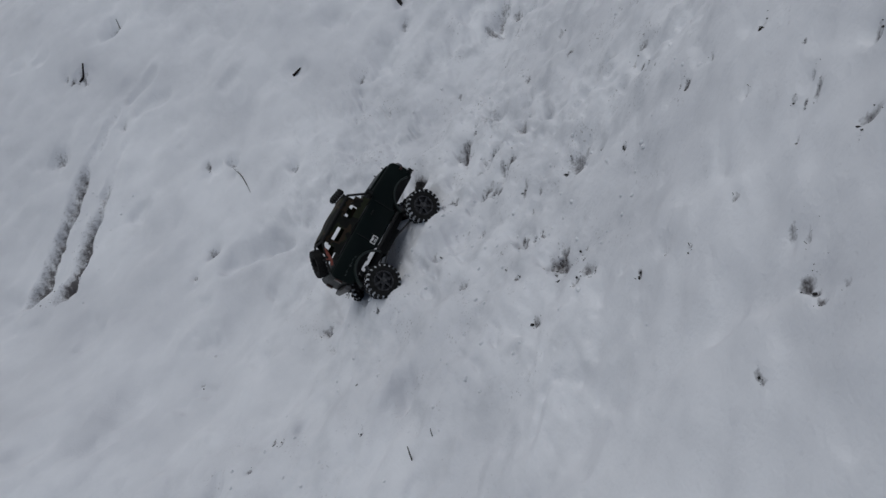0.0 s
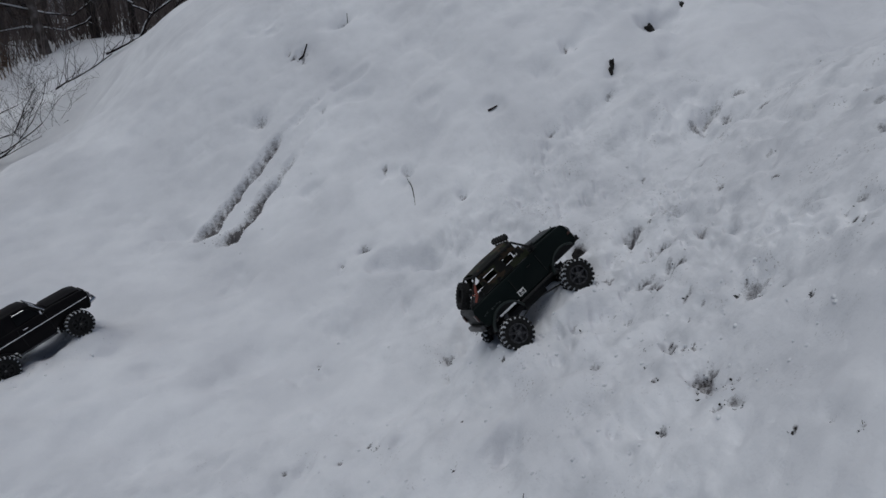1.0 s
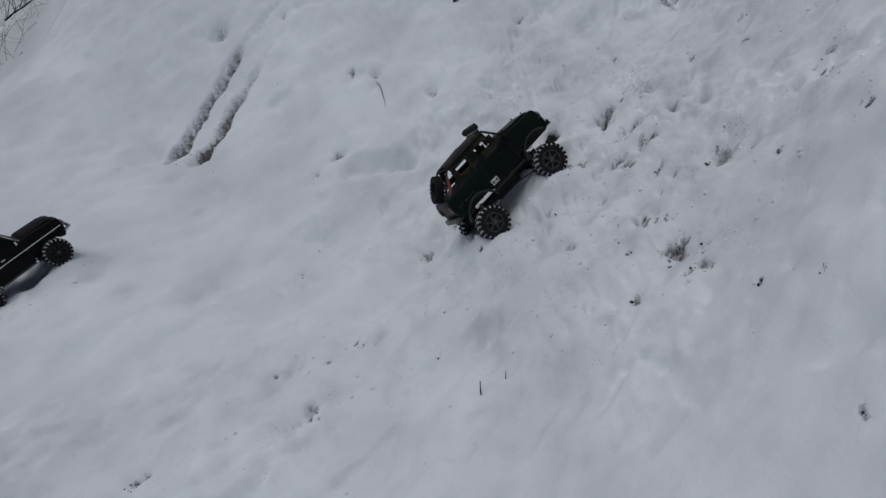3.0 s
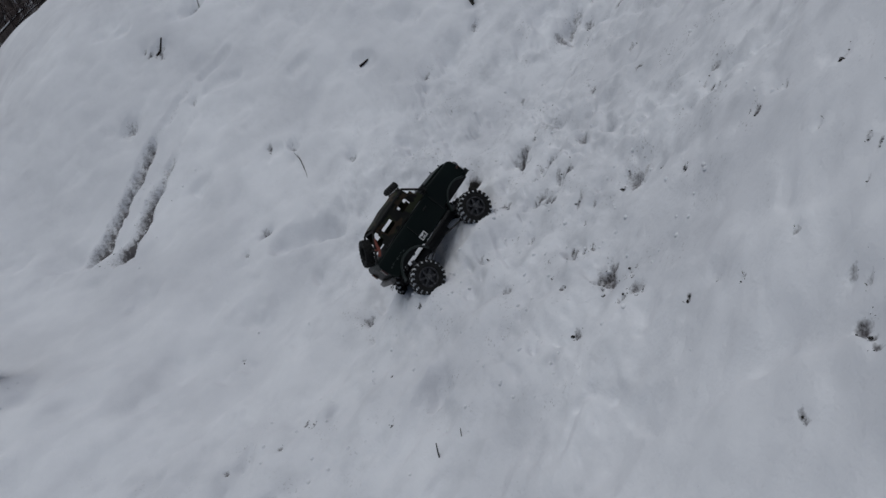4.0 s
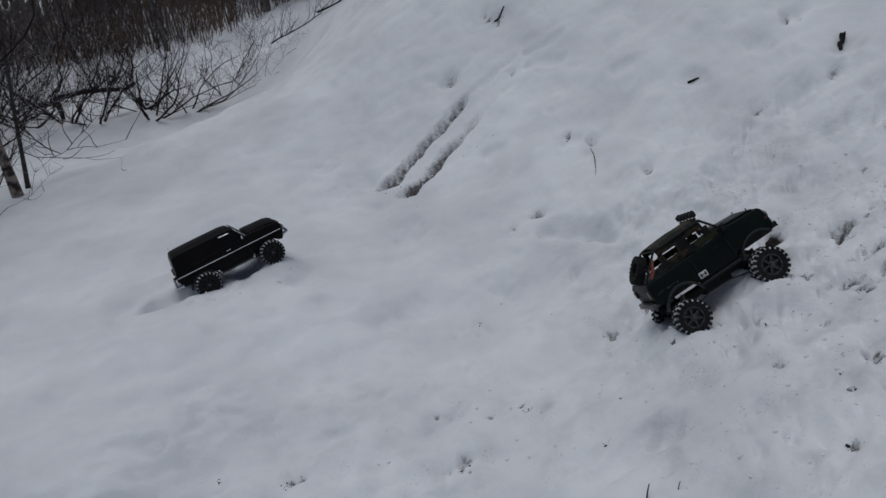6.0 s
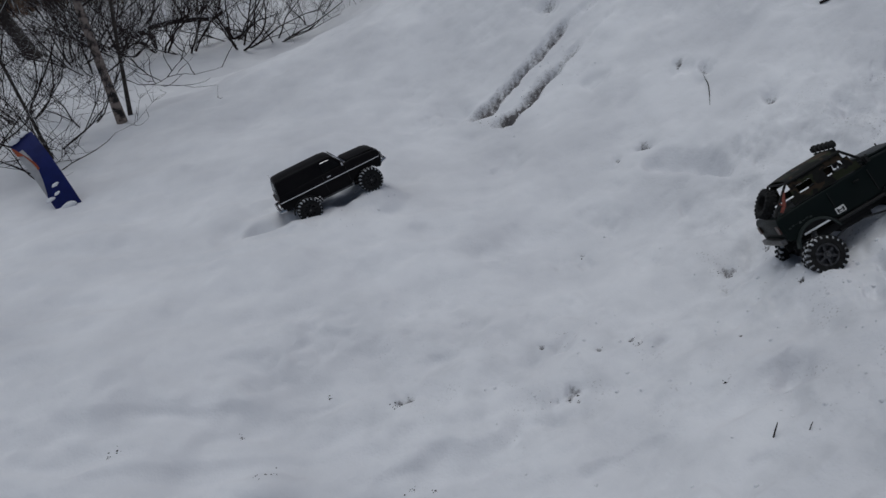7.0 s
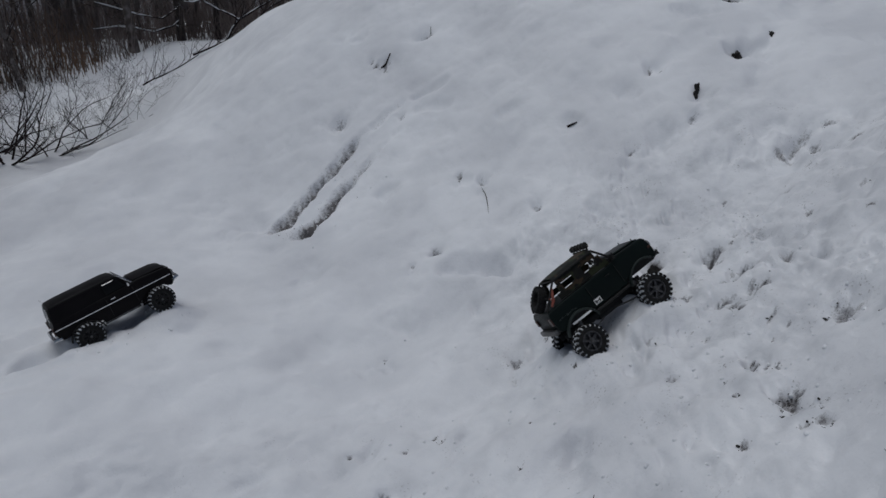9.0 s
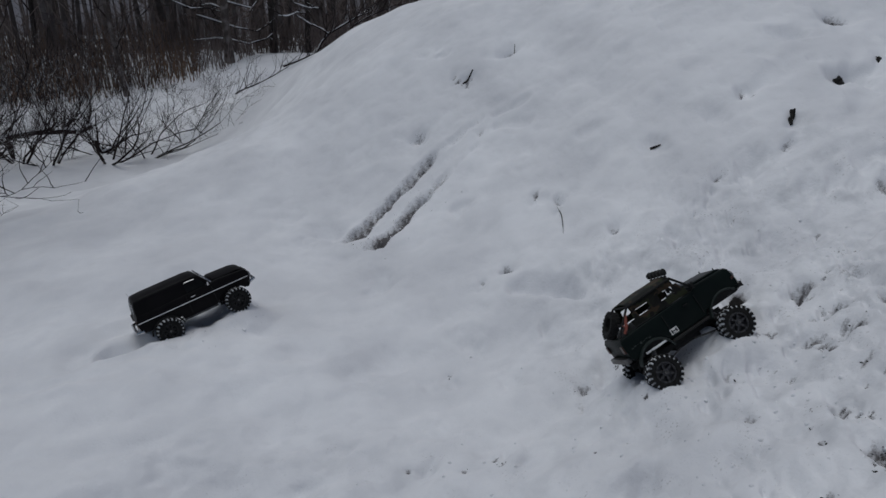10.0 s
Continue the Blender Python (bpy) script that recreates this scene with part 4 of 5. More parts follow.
    part("rear_bumper", bm, STEEL, truck, "dull metal rear bumper")
    # soft top: cloth over a cage, open along the belt line
    top_z, belt = 0.288, 0.207
    bm = bmesh.new()
    outer = []
    for x, hw, z in ((-0.150, 0.067, top_z - 0.004), (-0.06, 0.069, top_z + 0.002), (0.034, 0.067, top_z)):
        outer.append([bm.verts.new((x, y, zz)) for y, zz in ((-hw, z - 0.012), (-hw + 0.008, z - 0.002), (0, z + 0.004), (hw - 0.008, z - 0.002), (hw, z - 0.012))])
    for a, b in zip(outer, outer[1:]):
        for i in range(4):
            bm.faces.new((a[i], a[i + 1], b[i + 1], b[i]))
    bmesh.ops.subdivide_edges(bm, edges=bm.edges[:], cuts=2, use_grid_fill=True)
    for v in bm.verts:
        v.co.z += 0.0025 * noise.noise(v.co * 45)
    r = bmesh.ops.solidify(bm, geom=bm.faces[:], thickness=0.003)
    part("soft_top", bm, CAMO, truck, "dark camouflage cloth top", 60)
    for s in (-1, 1):
        # cloth flank with two slits
        bm = bmesh.new()
        def flank(x0, x1, u0, u1):
            pts = []
            for x, u in ((x0, u0), (x1, u0), (x1, u1), (x0, u1)):
                zz = belt + (top_z - 0.012 - belt) * u
                pts.append((x, s * (0.0855 - 0.0185 * u), zz))
            vs = [bm.verts.new(p) for p in pts]
            bm.faces.new(vs)
        lean = -0.150
        flank(lean, 0.034, 0.70, 1.0)
        flank(lean - 0.02, 0.060, 0.0, 0.34)
        for x0, x1 in ((lean - 0.005, lean + 0.018), (-0.082, -0.036), (0.022, 0.048))[::2 if s > 0 else 1]:
            flank(x0, x1, 0.34, 0.70)
        bmesh.ops.solidify(bm, geom=bm.faces[:], thickness=0.0025)
        part("side_cloth", bm, CAMO, truck, "", 60)
        bm = bmesh.new()
        tube(bm, [(-0.238, s * 0.078, 0.203), (-0.152, s * 0.069, top_z - 0.010), (0.036, s * 0.069, top_z - 0.008), (0.084, s * 0.080, 0.214)], 0.0045, 8)
        part("cage_bar", bm, PLASTIC, truck)
        # red strap tied to the cage
        bm = bmesh.new()
        tube(bm, [(-0.214, s * 0.084, 0.208), (-0.196, s * 0.082, 0.222), (-0.186, s * 0.080, 0.240), (-0.172, s * 0.076, 0.258)], [0.005, 0.006, 0.0055, 0.003], 8)
        tube(bm, [(-0.196, s * 0.083, 0.222), (-0.206, s * 0.085, 0.236)], [0.004, 0.002], 6)
        part("strap", bm, RED, truck, "faded red strap on the cage")
    # rear and cross bars
    for x, y0, z in ((-0.152, 0.069, top_z - 0.010), (0.036, 0.069, top_z - 0.008), (0.084, 0.080, 0.214), (-0.205, 0.075, 0.238)):
        bm = bmesh.new()
        tube(bm, [(x, -y0, z), (x, y0, z)], 0.004, 8)
        part("cross_bar", bm, PLASTIC, truck)
    # spare wheel leaning on the back of the cage
    for name, me in SPARE:
        sp = shared(name if name != "tyre" else "spare_tyre", me, truck, pose(-0.212, 0.004, 0.243, 0, 42, 0) @ pose(0, 0, 0, 0, 0, 90))
    # lamps over the windscreen
    bm = bmesh.new()
    tube(bm, [(0.030, -0.070, top_z + 0.004), (0.030, 0.070, top_z + 0.004)], 0.003, 8)
    bar = part("light_bar", bm, PLASTIC, truck)
    for k in range(5):
        y = -0.060 + 0.030 * k
        bm = bmesh.new()
        lathe(bm, [(0.001, 0.010), (0.008, 0.009), (0.0125, 0.0), (0.0130, -0.007), (0.011, -0.009), (0.001, -0.008)], 16)
        tube(bm, [(0, 0, -0.012), (0, 0, -0.018)], 0.003, 6)
        lamp = part("lamp", bm, PLASTIC, bar)
        lamp.matrix_basis = pose(0.032, y, top_z + 0.020, 0, 0, 90)
    # windscreen frame
    for s in (-1, 1):
        bm = bmesh.new()
        tube(bm, [(0.040, s * 0.060, top_z - 0.012), (0.083, s * 0.072, 0.218)], 0.0035, 6)
        part("windscreen_post", bm, PLASTIC, truck)
    # seats and dash inside
    bm = bmesh.new()
    box(bm, 0.045, 0.075, -0.075, 0.075, 0.196, 0.212, 0.005)
    for s in (-1, 1):
        box(bm, -0.050, -0.030, s * 0.018, s * 0.056, 0.196, 0.216, 0.006)
    part("interior", bm, PLASTIC, truck)
    # the body sits a little forward on its axles
    for ob in truck.children:
        ob.matrix_basis = pose(0.022, 0, 0.025) @ ob.matrix_basis
    chassis(truck)
    add_wheels(truck, WHEEL)
    truck.matrix_world = GREEN_POSE
    return truck


# ---------------------------------------------------------------- black hard-top truck
def black_truck():
    truck = tagged(new("toy_truck"), "glossy black radio-controlled hard-top truck stuck in snow", "toy truck")
    lower = [(-0.262, 0.135), (-0.250, 0.112)] + arch(-0.157, 0.070, 0.112) + [(-0.080, 0.096), (0.072, 0.096)] + arch(0.157, 0.072, 0.112)
    lower += [(0.236, 0.118), (0.246, 0.135), (0.250, 0.178), (0.243, 0.190), (0.225, 0.196), (0.110, 0.203), (0.078, 0.200), (-0.255, 0.190), (-0.264, 0.165)]
    bm = bmesh.new()
    prism(bm, lower, 0.096, 0.008, lambda x, z: 1.0 if z < 0.17 else 0.955)
    part("body", bm, BLACK, truck, angle=50)
    bm = bmesh.new()
    prism(bm, [(0.088, 0.199), (0.236, 0.190), (0.232, 0.199), (0.205, 0.2055), (0.094, 0.2085)], 0.078, 0.005, lambda x, z: 1 - 0.05 * (x - 0.08) / 0.15)
    part("hood", bm, BLACK, truck)
    bm = bmesh.new()
    prism(bm, [(-0.256, 0.188), (0.080, 0.197), (0.044, 0.247), (0.032, 0.2565), (0.000, 0.2605), (-0.20, 0.2590), (-0.238, 0.2560), (-0.246, 0.248)], 0.090, 0.007,
          lambda x, z: 1 - 0.16 * max(0, (z - 0.188) / 0.07))
    part("hard_top", bm, BLACK, truck, angle=45)
    for s in (-1, 1):
        bm = bmesh.new()
        box(bm, -0.262, 0.238, s * 0.0945, s * 0.0978, 0.1592, 0.1630, 0.0006)
        part("side_trim", bm, CHROME, truck, "bright metal side strip")
        bm = bmesh.new()
        v = [bm.verts.new((x, s * y, z)) for x, y, z in ((-0.030, 0.0895, 0.2010), (0.058, 0.0895, 0.2030), (0.034, 0.0800, 0.2420), (-0.030, 0.0795, 0.2430))]
        bm.faces.new(v)
        bmesh.ops.solidify(bm, geom=bm.faces[:], thickness=0.0022)
        w = part("side_window", bm, TINT, truck)
        bm = bmesh.new()
        tube(bm, [(-0.026, s * 0.0815, 0.2445), (0.020, s * 0.0818, 0.2440)], 0.0017, 6)
        part("window_trim", bm, CHROME, truck)
        bm = bmesh.new()
        box(bm, -0.022, -0.004, s * 0.0945, s * 0.1000, 0.1760, 0.1800, 0.001)
        part("door_handle", bm, CHROME, truck)
        for x in (-0.040, 0.075):
            bm = bmesh.new()
            box(bm, x - 0.001, x + 0.001, s * 0.0940, s * 0.0966, 0.108, 0.186)
            part("door_gap", bm, PLASTIC, truck)
        bm = bmesh.new()
        flare(bm, -0.157, 0.069, s, s * 0.093, 0.010, 0.004)
        part("fender_lip", bm, PLASTIC, truck)
        bm = bmesh.new()
        flare(bm, 0.157, 0.071, s, s * 0.090, 0.008, 0.004, 40)
        part("fender_lip", bm, BLACK, truck)
        bm = bmesh.new()
        tube(bm, [(-0.082, s * 0.090, 0.093), (0.074, s * 0.090, 0.093)], 0.005, 8)
        part("rock_slider", bm, STEEL, truck)
        bm = bmesh.new()
        lathe(bm, [(0.016, 0.0), (0.016, -0.006), (0.012, -0.010), (0.001, -0.011)], 18)
        hl = part("headlight", bm, LENS, truck)
        hl.matrix_basis = pose(0.248, s * 0.066, 0.160, 0, 0, 90)
        bm = bmesh.new()
        box(bm, -0.268, -0.262, s * 0.074, s * 0.088, 0.140, 0.172, 0.001)
        part("tail_lamp", bm, ORANGE, truck)
        bm = bmesh.new()
        tube(bm, [(0.062, s * 0.092, 0.200), (0.064, s * 0.104, 0.206)], 0.002, 6)
        box(bm, 0.059, 0.066, s * 0.098, s * 0.114, 0.200, 0.214, 0.002)
        part("wing_mirror", bm, CHROME, truck)
    bm = bmesh.new()
    v = [bm.verts.new(p) for p in ((0.0775, -0.078, 0.203), (0.0775, 0.078, 0.203), (0.0475, 0.068, 0.2470), (0.0475, -0.068, 0.2470))]
    bm.faces.new(v)
    bmesh.ops.solidify(bm, geom=bm.faces[:], thickness=0.003)
    part("windscreen", bm, GREYWIN, truck)
    bm = bmesh.new()
    tube(bm, [(0.083, -0.080, 0.202), (0.049, -0.070, 0.2495), (0.049, 0.070, 0.2495), (0.083, 0.080, 0.202)], 0.0028, 6)
    part("windscreen_trim", bm, CHROME, truck)
    bm = bmesh.new()
    v = [bm.verts.new(p) for p in ((-0.2595, -0.072, 0.196), (-0.2595, 0.072, 0.196), (-0.2500, 0.064, 0.2440), (-0.2500, -0.064, 0.2440))]
    bm.faces.new(v)
    bmesh.ops.solidify(bm, geom=bm.faces[:], thickness=0.003)
    part("rear_window", bm, GREYWIN, truck, "pale grey rear window")
    bm = bmesh.new()
    tube(bm, [(0.236, -0.098, 0.132), (0.264, -0.080, 0.134), (0.270, 0, 0.134), (0.264, 0.080, 0.134), (0.236, 0.098, 0.132)], 0.0075, 8)
    for s in (-1, 1):
        tube(bm, [(0.264, s * 0.03, 0.134), (0.266, s * 0.03, 0.156), (0.250, s * 0.03, 0.162)], 0.003, 6)
    part("front_bumper", bm, CHROME, truck, "bright metal front bumper")
    bm = bmesh.new()
    tube(bm, [(-0.248, -0.098, 0.122), (-0.276, -0.084, 0.122), (-0.278, 0, 0.122), (-0.276, 0.084, 0.122), (-0.248, 0.098, 0.122)], 0.0075, 8)
    part("rear_bumper", bm, CHROME, truck, "bright metal rear bumper")
    bm = bmesh.new()
    for k in range(5):
        box(bm, 0.248, 0.2535, -0.045, 0.045, 0.142 + 0.009 * k, 0.146 + 0.009 * k, 0.001)
    part("grille", bm, PLASTIC, truck)
    for ob in truck.children:
        ob.location.z -= 0.022
    chassis(truck)
    add_wheels(truck, WHEEL_BLACK)
    truck.matrix_world = BLACK_POSE
    return truck


WHEEL = wheel_meshes(0.062, 0.050, 6, TREAD, RIM)
WHEEL_BLACK = wheel_meshes(0.058, 0.044, 8, TREAD, DARK_RIM)
SPARE = wheel_meshes(0.050, 0.030, 6, RUBBER, DARK_RIM)
green_truck()
black_truck()


# ---------------------------------------------------------------- bare shrubs, trees and the wood behind
def grow(bm, rng, p, d, length, radius, depth, spread=0.6, lift=0.15, sides=5, fine=0.0013):
    """One bare branch with forks."""
    pts, radii = [Vector(p)], [radius]
    d = Vector(d).normalized()
    n = 6
    for k in range(n):
        d = (d + Vector((rng.uniform(-1, 1), rng.uniform(-1, 1), rng.uniform(-0.7, 1) * 1.0)) * 0.29 + Vector((0, 0, lift * 0.25))).normalized()
        pts.append(pts[-1] + d * length / n)
        radii.append(radius * (1 - 0.6 * (k + 1) / n))
    tube(bm, pts, radii, sides, cap=False)
    if depth > 0 and length > 0.03:
        for k in range(rng.randint(3, 5)):
            i = rng.randint(1, n)
            side = Vector((rng.uniform(-1, 1), rng.uniform(-1, 1), rng.uniform(-0.3, 0.9))).normalized()
            nd = (d * (1 - spread) + side * spread).normalized()
            grow(bm, rng, pts[i], nd, length * rng.uniform(0.45, 0.75), max(radii[i] * 0.6, fine), depth - 1, spread, lift, 4 if depth < 2 else sides, fine)


def shrub(x, y, height, stems, seed, lean=(0, 0), label="bare dark shrub with snow round its stems", spread=0.62, radius=0.0075):
    rng = random.Random(seed)
    z = ground_z(x, y) - 0.03
    base = tagged(new("shrub"), label, "shrub")
    for k in range(stems):
        bm = bmesh.new()
        a = 2 * math.pi * (k + rng.random() * 0.6) / stems
        d = Vector((math.cos(a) * 1.1 + lean[0], math.sin(a) * 0.9 + lean[1], rng.uniform(0.25, 1.2)))
        grow(bm, rng, (x + 0.04 * math.cos(a), y + 0.04 * math.sin(a), z), d, height * rng.uniform(0.75, 1.15), radius * rng.uniform(0.7, 1.15), 3, spread, 0.05)
        part("stem", bm, TWIG, base, angle=80)
    return base


def tree(x, y, height, radius, lean, seed, mat=BARK, branches=9, label="slim bare tree with dark bark", first=0.25):
    rng = random.Random(seed)
    z = ground_z(x, y) - 0.05
    base = tagged(new("tree"), label, "tree")
    bm = bmesh.new()
    pts, radii = [], []
    n = 9
    for k in range(n + 1):
        u = k / n
        pts.append(Vector((x + lean[0] * u * height + 0.03 * height * noise.noise((seed, u * 3, 0)) * u, y + lean[1] * u * height + 0.03 * height * noise.noise((seed, 5, u * 3)) * u, z + height * u)))
        radii.append(radius * (1.25 if k == 0 else 1 - 0.75 * u))
    tube(bm, pts, radii, 10)
    part("trunk", bm, mat, base, angle=60)
    bm = bmesh.new()
    for k in range(branches):
        u = rng.uniform(first, 0.98)
        i = min(int(u * n), n - 1)
        p = pts[i].lerp(pts[i + 1], u * n - i)
        a = rng.uniform(0, 2 * math.pi)
        grow(bm, rng, p, (math.cos(a), math.sin(a), rng.uniform(0.1, 0.9)), height * rng.uniform(0.15, 0.3), radius * 0.28, 2, 0.55, 0.1, 4, 0.003)
    part("crown", bm, TWIG, base, angle=80)
    return base


SHRUBS = [
    (-3.2847, 6.4239, 0.7607, 5, 11, (0.45, 0), 0.011), (-3.7514, 6.2525, 0.7197, 5, 12, (-0.25, 0), 0.0108), (-3.025, 6.7015, 0.78, 5, 13, (0.6, 0.1), 0.0089), (-4.0224, 6.2051, 0.8932, 6, 14, (0, 0), 0.0107),
    (-4.573, 5.5982, 0.8512, 6, 15, (0.1, -0.1), 0.0109), (-4.163, 5.316, 0.7036, 4, 16, (0.1, -0.1), 0.009), (-3.2695, 3.9384, 0.6793, 4, 17, (0, 0.1), 0.0063), (-3.8531, 4.0706, 0.8542, 7, 18, (0.1, 0), 0.0085),
    (-3.5255, 6.7626, 0.9304, 6, 19, (0, 0), 0.0093), (-4.8778, 6.3114, 1.0138, 6, 20, (0, 0), 0.009), (-5.2119, 5.1947, 0.9037, 6, 21, (0, 0), 0.009), (-3.1359, 3.4026, 0.6056, 7, 22, (0, 0), 0.0061),
    (-2.7719, 7.0563, 0.6251, 5, 23, (0.9, 0.1), 0.0065), (-3.4155, 3.1276, 0.6018, 6, 24, (-0.1, 0), 0.006), (-2.9538, 3.1219, 0.4499, 5, 25, (-0.2, 0), 0.005), (-4.5504, 7.8296, 1.0666, 6, 26, (0, 0), 0.0095),
    (-5.5369, 6.7643, 1.0574, 6, 27, (0, 0), 0.0095), (-4.2055, 5.8437, 0.7614, 4, 28, (0.3, -0.1), 0.0111), (-4.4462, 6.0118, 0.8476, 5, 29, (0.2, -0.1), 0.0106), (-4.6726, 6.2481, 0.9736, 6, 30, (0, 0), 0.0103),
]
for x, y, hgt, n, seed, lean, thick in SHRUBS:
    shrub(x, y, hgt, n, seed, lean, radius=thick)

tree(-2.87, 3.80, 3.3, 0.029, (-0.09, 0.05), 31, BIRCH, 9, "leaning young birch with pale peeling bark", 0.22)
tree(-3.03, 4.10, 2.7, 0.014, (0.13, 0.03), 32, BARK, 9, "thin dark sapling beside the birch", 0.1)
tree(-3.04, 3.32, 2.4, 0.010, (-0.22, 0.05), 33, BARK, 8, "thin leaning dark sapling", 0.1)
tree(-5.16, 5.86, 4.6, 0.062, (-0.55, 0.08), 34, BARK, 9, "leaning bare tree with dark bark", 0.25)
tree(-4.20, 8.91, 3.6, 0.033, (-0.12, 0.05), 36, MOTTLED, 16, "leaning forked tree with mottled brown bark", 0.12)
drifted = tree(-2.88, 11.52, 5.1, 0.058, (0.02, 0.0), 37, BARK, 12, "dark tree with snow drifted on its foot", 0.1)
pale = tree(-3.27, 10.40, 4.8, 0.062, (-0.02, 0.0), 38, MOTTLED, 10, "tree with pale mottled bark at the edge of the wood", 0.2)
forest_edge = tree(-2.36, 11.80, 5.0, 0.050, (0.03, 0.0), 39, BARK, 12, "dark tree at the edge of the wood", 0.1)
tree(-4.9, 11.2, 5.0, 0.045, (-0.05, 0.0), 40, MOTTLED, 14, "grey tree standing among dry reeds", 0.1)
tree(-6.3, 10.6, 5.0, 0.040, (0.06, 0.0), 41, BARK, 14, "slim dark tree standing among dry reeds", 0.1)


def fallen_branch(pts, radius, seed, label, snowy=True, twigs=6):
    """A lying branch, with a cap of snow along its upper side."""
    rng = random.Random(seed)
    base = tagged(new("fallen_branch"), label, "branch")
    bm = bmesh.new()
    tube(bm, pts, [radius * (1 - 0.5 * k / (len(pts) - 1)) for k in range(len(pts))], 8)
    for k in range(twigs):
        i = rng.randint(0, len(pts) - 2)
        p = Vector(pts[i]).lerp(Vector(pts[i + 1]), rng.random())
        d = (Vector(pts[i + 1]) - Vector(pts[i])).normalized()
        grow(bm, rng, p, d * 0.7 + Vector((rng.uniform(-0.5, 0.5), rng.uniform(-0.5, 0.5), rng.uniform(0.1, 0.7))), rng.uniform(0.2, 0.45), radius * 0.4, 1, 0.5, 0.1, 4)
    part("wood", bm, TWIG, base, angle=70)
    if snowy:
        bm = bmesh.new()
        tube(bm, [Vector(p) + Vector((0, 0, radius * 0.7)) for p in pts], [radius * 0.75 * (1 - 0.5 * k / (len(pts) - 1)) for k in range(len(pts))], 7)
        part("snow_cap", bm, SNOW, base, "thin line of snow on the branch", 70)
    return base


def on_snow(x, y, up=0.02):
    return (x, y, ground_z(x, y) + up)


fallen_branch([(-4.72, 6.74, 0.11), (-4.61, 6.82, 0.12), (-4.53, 6.89, 0.16), (-4.33, 7.02, 0.19), (-4.11, 7.15, 0.18), (-3.97, 7.24, 0.16), (-3.87, 7.3, 0.22)], 0.042, 51, "thick bent branch capped with snow among shrubs")
fallen_branch([(-4.57, 6.85, 0.14), (-4.53, 6.87, 0.06), (-4.51, 6.85, -0.07)], 0.040, 55, "broken stub of a thick branch", False, 0)
fallen_branch([(-3.59, 6.8, 0.14), (-3.57, 6.8, 0.07), (-3.54, 6.8, 0.01), (-3.47, 6.85, 0.04), (-3.37, 6.91, 0.12), (-3.32, 6.94, 0.15)], 0.026, 54, "short thick forked branch in the snow")
fallen_branch([(-3.72, 6.74, 0.23), (-3.77, 6.7, 0.13), (-3.86, 6.62, 0.03), (-4.01, 6.51, -0.08)], 0.014, 59, "leaning branch resting on the snow", True, 8)
fallen_branch([(-2.45, 7.90, 0.50), (-2.33, 7.87, 0.56), (-2.21, 7.84, 0.60), (-1.95, 7.63, 0.71), (-1.72, 7.52, 0.83)], 0.009, 52, "thin twiggy branch lying along the bank's edge", False, 12)
fallen_branch([(-1.78, 7.55, 0.83), (-1.66, 7.50, 0.87), (-1.50, 7.40, 0.93), (-1.42, 7.25, 0.96)], 0.012, 56, "dark broken stick at the bank's edge", False, 5)
fallen_branch([(-1.44, 7.50, 0.90), (-1.34, 7.52, 1.08), (-1.26, 7.53, 1.17), (-1.08, 7.56, 1.27), (-0.90, 7.50, 1.36)], 0.014, 53, "twiggy branch with snow at the bank's edge", True, 14)
fallen_branch([(-1.26, 7.53, 1.16), (-1.32, 7.52, 1.21), (-1.42, 7.51, 1.26)], 0.011, 57, "short snow-capped side branch at the bank's edge", True, 4)
fallen_branch([(-1.10, 7.40, 1.12), (-0.95, 7.30, 1.26), (-0.80, 7.26, 1.34), (-0.57, 7.24, 1.43)], 0.010, 58, "dark twiggy branch behind the bank's crest", False, 14)


def snowy_limb(tree_base, pts, radius, seed):
    """A drooping limb of a tree, with a line of snow along its upper side."""
    rng = random.Random(seed)
    bm = bmesh.new()
    tube(bm, pts, [radius * (1 - 0.6 * k / (len(pts) - 1)) for k in range(len(pts))], 6)
    for k in range(5):
        i = rng.randint(0, len(pts) - 2)
        at = Vector(pts[i]).lerp(Vector(pts[i + 1]), rng.random())
        d = (Vector(pts[i + 1]) - Vector(pts[i])).normalized()
        grow(bm, rng, at, d + Vector((rng.uniform(-0.5, 0.5), rng.uniform(-0.5, 0.5), rng.uniform(-0.2, 0.6))), rng.uniform(0.2, 0.5), radius * 0.4, 1, 0.5, 0.1, 4, 0.003)
    limb = part("limb", bm, TWIG, tree_base, angle=70)
    bm = bmesh.new()
    n = len(pts) - 1
    caps = [Vector(pts[int(u)]).lerp(Vector(pts[min(int(u) + 1, n)]), u - int(u)) + Vector((0, 0, radius * 0.7)) for u in (0.35 * n, 0.5 * n, 0.65 * n, 0.8 * n, 0.92 * n, n)]
    tube(bm, caps, [radius * q for q in (0.4, 0.9, 0.75, 0.95, 0.7, 0.35)], 6)
    part("snow_cap", bm, SNOW, limb, "line of snow on the limb", 70)


